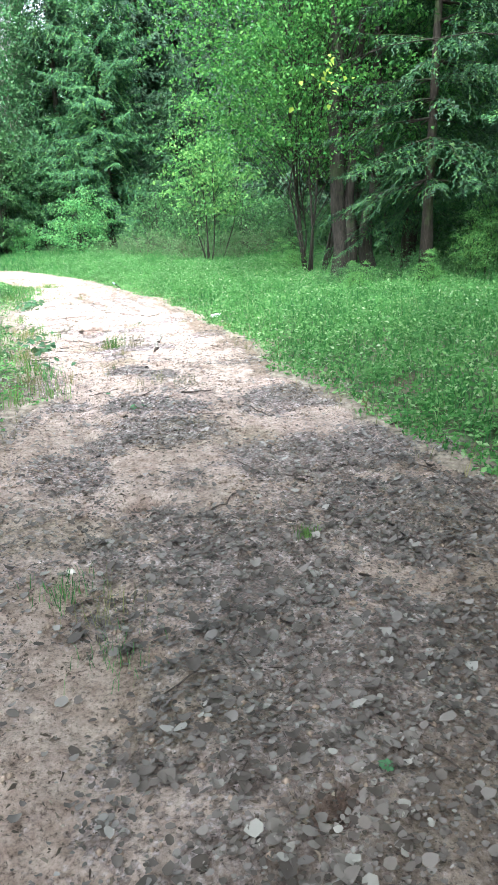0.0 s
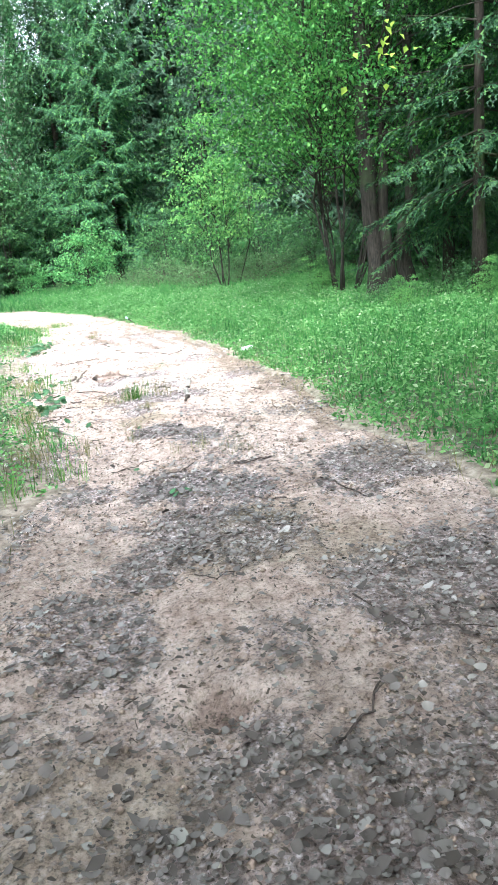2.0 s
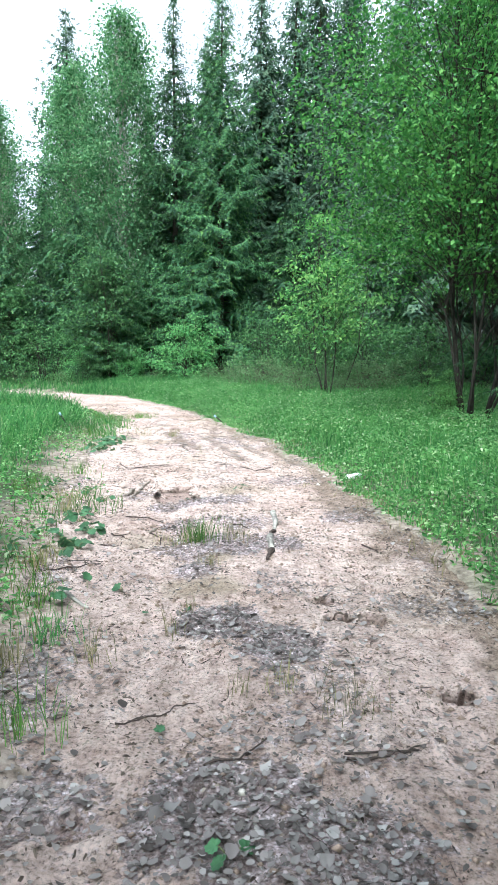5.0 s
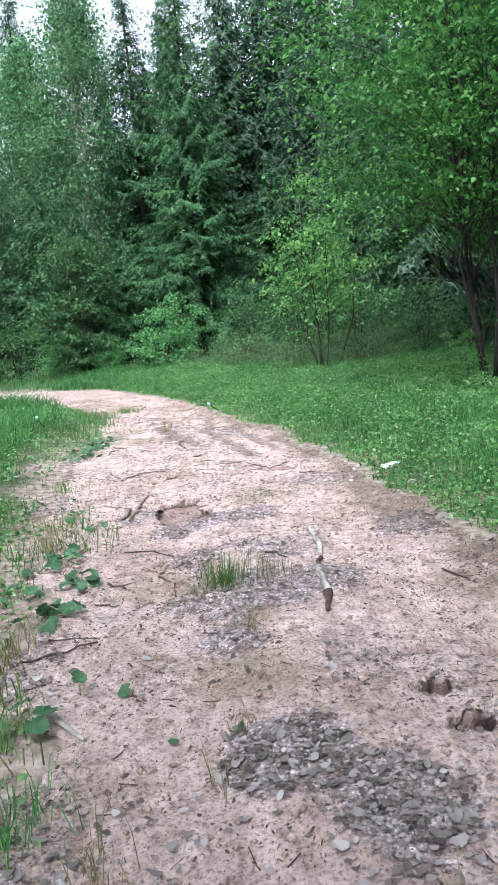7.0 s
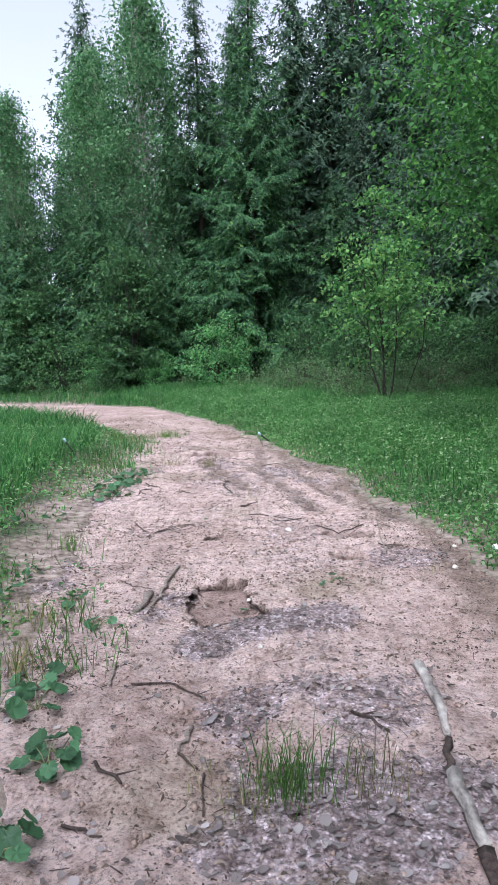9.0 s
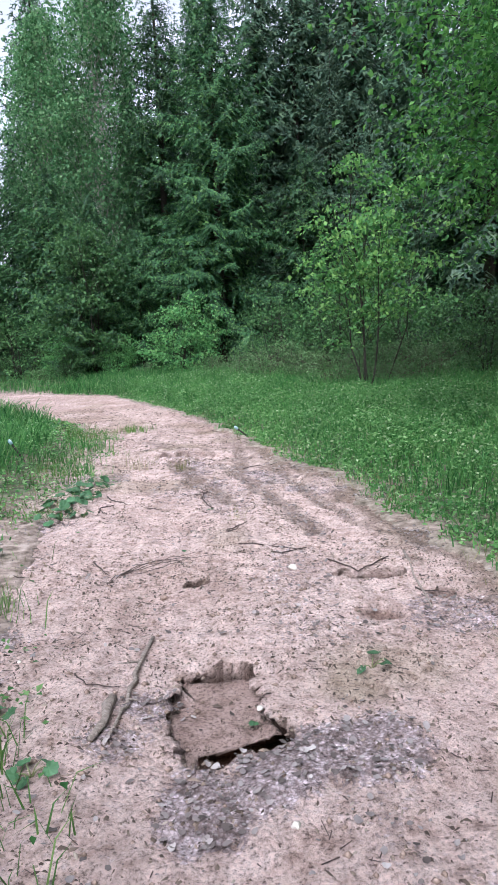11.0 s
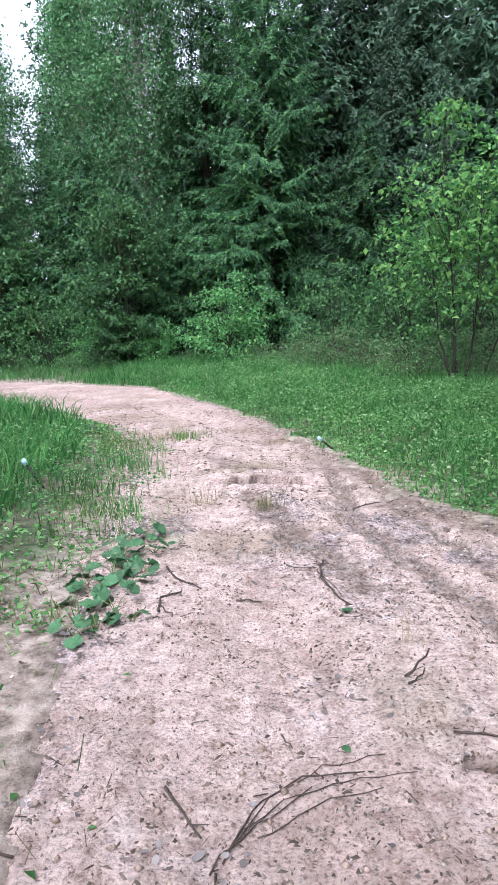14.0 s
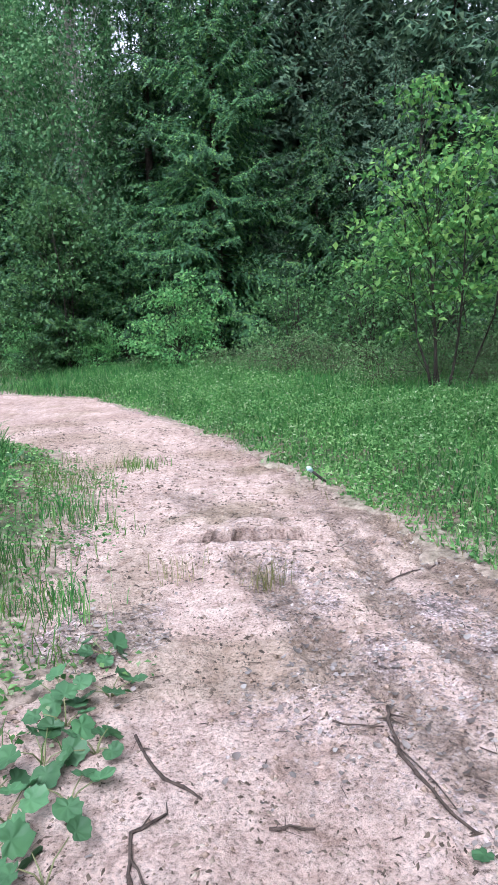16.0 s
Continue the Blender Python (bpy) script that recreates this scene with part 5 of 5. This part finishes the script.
def leaf_blade(seed):
    """One rounded heart-shaped leaf, cupped, about 1 m across before scaling."""
    rng = np.random.RandomState(seed)
    a = np.linspace(0, 2 * np.pi, 23)[:-1]
    r = 0.5 * (1 - 0.42 * np.exp(-((np.abs(np.pi - a)) / 0.35) ** 2)) * (1 + 0.06 * rng.standard_normal(22)) * (1 + 0.12 * np.cos(a)) * (1 + 0.05 * np.where(np.arange(22) % 2 == 0, 1, -1))
    x, y = r * np.cos(a), r * np.sin(a)
    outer = np.stack([x, y, 0.25 * (x ** 2 + y ** 2) - 0.22 * np.abs(y) * (rng.uniform(-0.6, 1)) + 0.03 * rng.standard_normal(22)], 1)
    inner = np.stack([x * 0.5, y * 0.5, 0.06 * np.abs(y) + 0.035 * np.where(np.arange(22) % 4 < 2, 1, -1) + 0.012 * rng.standard_normal(22)], 1)
    verts = np.vstack([[(-0.05, 0, -0.03)], inner, outer])
    tris = []
    for k in range(22):
        j = (k + 1) % 22
        tris += [(0, 1 + k, 1 + j), (1 + k, 23 + k, 23 + j), (1 + k, 23 + j, 1 + j)]
    return fast_mesh("leaf", verts, tris, BROAD_LEAF, True)


LEAF_MESHES = [leaf_blade(k) for k in range(5)]


def leafy_plant(x, y, count, leaf, seed, label="low plant with rounded green leaves on thin stalks"):
    rng = np.random.RandomState(seed)
    root = thing("leafy_plant", label, "plant", Matrix.Translation((x, y, height_at(x, y) - 0.01)), "broad-leaved plants along the track")
    turn = rng.uniform(0, 6.28)
    for k in range(count):
        a = turn + k * 2.4 + rng.uniform(-0.3, 0.3)
        out = leaf * rng.uniform(0.45, 1.0) * (1 if count > 1 else 0.3)
        tip = np.array([np.cos(a) * out, np.sin(a) * out, leaf * rng.uniform(0.45, 1.05)])
        stalk = fast_mesh("stalk", *tube([(0, 0, 0), tip * (0.4, 0.4, 0.65), tip], [0.004, 0.003, 0.002], 5), STEM)
        under("stalk", stalk, root)
        blade = under("leaf", LEAF_MESHES[rng.randint(5)], root)
        blade.matrix_basis = Matrix.Translation(tip) @ Euler((rng.normal(0, 0.4), 0.3 + rng.normal(0, 0.35), a)).to_matrix().to_4x4() @ Matrix.Translation((leaf * 0.3, 0, 0)) @ Matrix.Scale(leaf * rng.uniform(0.7, 1.15), 4)
    return root


PLANTS = [(-0.9, 6.46, 4, 0.12), (-0.8, 6.22, 3, 0.12), (-0.95, 6.1, 3, 0.12), (-0.6, 5.76, 5, 0.11), (-1.03, 7.62, 2, 0.11), (-0.76, 7.25, 4, 0.08), (-0.6, 5.36, 3, 0.11), (-1.5, 8.25, 3, 0.09), (-1.5, 7.7, 3, 0.1),
          (-1.76, 11.75, 3, 0.13), (-1.79, 11.5, 2, 0.13), (-1.72, 11.1, 3, 0.12), (-1.42, 11.3, 2, 0.11), (-1.7, 12.06, 4, 0.14), (-1.5, 12.55, 4, 0.13), (-3.42, 18.4, 5, 0.16), (-1.55, 11.8, 3, 0.13),
          (-1.5, 12.1, 4, 0.13), (-1.72, 12.5, 4, 0.14), (-1.58, 12.95, 4, 0.13), (-1.56, 11.45, 3, 0.14), (-1.85, 11.9, 4, 0.15), (-1.66, 12.3, 4, 0.13), (0.75, 8.0, 3, 0.085), (-0.07, 4.31, 1, 0.10), (-0.31, 4.33, 1, 0.11),
          (-0.5, 4.07, 3, 0.12), (-0.59, 5.26, 4, 0.12), (-0.58, 5.85, 4, 0.11), (-0.72, 5.15, 3, 0.11), (0.67, 1.87, 2, 0.065), (0.4, 3.97, 1, 0.06), (-1.62, 11.2, 3, 0.12), (-1.95, 10.1, 4, 0.11), (-2.3, 9.6, 3, 0.12), (-0.95, 5.6, 3, 0.12), (-1.1, 5.2, 3, 0.12)]
for k, (x, y, count, size) in enumerate(PLANTS):
    leafy_plant(x, y, count + (count > 1), size * 0.82, 200 + k)

for x, y, s in ((1.36, -2.8, 0.055), (0.13, 7.62, 0.05), (0.14, 3.9, 0.045), (0.37, 2.62, 0.05), (-0.35, 10.1, 0.04), (-0.17, 11.42, 0.07)):
    ob = new("green_leaf", LEAF_MESHES[1])
    ob.matrix_world = pose(x, y, height_at(x, y) - float(pit_mask(np.array([x]), np.array([y]))[0][0]) + 0.02, 8, 5, x * 900) @ Matrix.Scale(s, 4)
    tagged(ob, "single fresh green leaf fallen on the ground", "leaf", "fallen green leaves")


# ---- stones and things left behind ----
def stone(x, y, r, seed, mat=STONE, label="small pale stone on the sandy track"):
    rng = np.random.RandomState(seed)
    bm = bmesh.new()
    bmesh.ops.create_icosphere(bm, subdivisions=2, radius=r)
    for v in bm.verts:
        v.co *= 0.8 + 0.4 * noise.noise(v.co * (1.3 / r) + Vector((seed, 0, 0)))
        v.co.z *= 0.65
    me = bpy.data.meshes.new("stone")
    bm.to_mesh(me)
    bm.free()
    me.shade_smooth()
    me.materials.append(mat)
    ob = new("stone", me)
    ob.location = (x, y, height_at(x, y) + r * 0.25)
    return tagged(ob, label, "stone", "stones on the track")


for k, (x, y, r) in enumerate(((0.5, 9.6, 0.045), (0.16, 7.66, 0.02), (-1.1, 8.2, 0.016), (0.3, -1.3, 0.03), (1.75, 8.35, 0.03), (0.25, 6.9, 0.02), (1.9, 8.9, 0.025), (0.72, 2.2, 0.02))):
    stone(x, y, r, k)
for k, (x, y, r) in enumerate(((-0.42, 9.12, 0.034), (-0.08, 8.75, 0.024))):
    stone(x, y, r, 20 + k, CLOD, "flat reddish clod of dried soil")


def lathe(profile, sides=20):
    pts = np.array(profile, float)
    a = np.arange(sides) * 2 * np.pi / sides
    verts = np.stack([pts[:, 1][:, None] * np.cos(a), pts[:, 1][:, None] * np.sin(a), np.repeat(pts[:, :1], sides, 1)], 2).reshape(-1, 3)
    tris = []
    for k in range(len(pts) - 1):
        for j in range(sides):
            p, q = k * sides + j, k * sides + (j + 1) % sides
            tris += [(p, q, q + sides), (p, q + sides, p + sides)]
    return verts, np.array(tris)


bottle = thing("bottle", "white plastic bottle lying at the edge of the grass", "bottle", pose(2.29, 8.76, height_at(2.29, 8.76) + 0.06, 0, 82, 12) @ Matrix.Scale(0.68, 4))
under("body", fast_mesh("body", *lathe([(-0.17, 0.0), (-0.17, 0.042), (-0.16, 0.05), (-0.06, 0.05), (-0.055, 0.046), (-0.03, 0.046), (-0.025, 0.05), (0.08, 0.05), (0.12, 0.04), (0.145, 0.018), (0.16, 0.016), (0.16, 0.0)]), WHITE_PLASTIC, True), bottle)
under("cap", fast_mesh("cap", *lathe([(0.158, 0.0), (0.158, 0.02), (0.185, 0.02), (0.187, 0.0)]), BLUE_TIP, True), bottle, "pale blue screw cap")


def stake(x, y, label, lean_x, lean_y, h=0.34):
    root = thing("marker_stake", label, "stake", pose(x, y, height_at(x, y) - 0.04, lean_x, lean_y, 0), "leaning stakes")
    under("shaft", fast_mesh("shaft", *tube([(0, 0, 0), (0.004, 0, h * 0.5), (0, 0.003, h)], [0.016, 0.017, 0.015], 8), DARK_STAKE, True), root)
    under("tip", fast_mesh("tip", *lathe([(h - 0.005, 0.0), (h - 0.005, 0.024), (h + 0.05, 0.028), (h + 0.07, 0.016), (h + 0.075, 0.0)], 10), BLUE_TIP, True), root, "pale blue plastic tip")


stake(0.42, 17.0, "short dark stake with a pale blue tip leaning over the track", 20, -48)
stake(-2.92, 14.45, "short dark stake with a pale blue tip leaning in the grass", 10, -28, 0.38)


# ferns and tall weeds on the bank
def fern(x, y, size, seed):
    rng = np.random.RandomState(seed)
    root = thing("fern", "arching green fern in the weeds of the bank", "fern", Matrix.Translation((x, y, height_at(x, y) - 0.02)), "ferns on the bank")
    for k in range(8):
        a = k * 0.8 + rng.uniform(-0.25, 0.25)
        l = size * rng.uniform(0.75, 1.15)
        s = np.linspace(0, 1, 15)
        out = np.array([np.cos(a), np.sin(a), 0])
        line = out * (l * s)[:, None] * 0.9 + np.array([0, 0, 1.0]) * (l * (1.0 * s - 0.85 * s ** 2))[:, None]
        side = np.array([-np.sin(a), np.cos(a), 0])
        reach = l * 0.24 * np.sin(np.pi * np.clip(0.12 + 0.88 * s[2:], 0, 1)) ** 0.8 + 0.01
        mid = np.vstack([line[2:] + side * reach[:, None] * 0.5, line[2:] - side * reach[:, None] * 0.5])
        way = np.vstack([np.tile(side, (13, 1)) + out * 0.35, np.tile(-side, (13, 1)) + out * 0.35])
        pieces = [tube(line, 0.004 * (1 - 0.8 * s), 4, False), leaves(mid, way, np.tile((0, 0, 1.0), (26, 1)) + rng.normal(0, 0.2, (26, 3)), np.r_[reach, reach], np.full(26, l * 0.07))]
        under("frond", fast_mesh("frond", *joined(pieces), WEED), root)


for k, (x, y, size) in enumerate(((2.98, 0.75, 0.34), (3.35, 1.3, 0.36), (3.5, 0.5, 0.4), (3.25, 2.4, 0.36), (4.2, 2.9, 0.45), (3.1, 4.4, 0.34), (5.0, 4.8, 0.5), (4.3, 6.4, 0.45))):
    fern(x, y, size, 400 + k)
for x, y, turn, size in ((7.6, 8.7, 20, 0.26), (8.4, 9.6, 120, 0.3), (4.9, 13.4, 220, 0.2), (6.4, 8.2, 300, 0.16), (5.2, 9.0, 60, 0.14)):
    repeat(young_tree, x, y, turn, size)


# a low bough of the near maple that reaches over the track's edge, with young yellow-green leaves
def low_bough(tree, seed):
    rng = np.random.RandomState(seed)
    back = np.array(tree.matrix_basis.inverted())
    local = lambda p: (np.c_[np.asarray(p, float), np.ones(len(p))] @ back.T)[:, :3]
    line = np.array([(9.15, 4.25, 3.0), (7.2, 4.4, 3.75), (5.2, 4.6, 3.95), (4.1, 4.7, 3.8), (3.3, 4.4, 3.5), (2.9, 4.1, 3.25)])
    under("bough", fast_mesh("bough", *tube(local(line), [0.02, 0.014, 0.01, 0.007, 0.005, 0.003], 6), THIN_BARK), tree, "thin dark overhanging bough")
    mesh = fast_mesh("leaf", *leaves(np.zeros((1, 3)), np.array([[1.0, 0, 0]]), np.array([[0, 0, 1.0]]), [1.0], [0.7]), LIME_LEAF)
    for k in range(22):
        s = 1 - rng.uniform(0, 0.4) ** 1.6
        p = np.array([np.interp(s * 5, np.arange(6), line[:, a]) for a in range(3)]) + rng.normal(0, 0.13, 3) - (0, 0, 0.06)
        leaf = under("leaf", mesh, tree)
        leaf.matrix_basis = tree.matrix_basis.inverted() @ pose(*p, rng.uniform(-35, 35), rng.uniform(0, 60), rng.uniform(0, 360)) @ Matrix.Scale(rng.uniform(0.06, 0.11), 4)


bpy.context.view_layer.update()
low_bough(near_maple, 301)
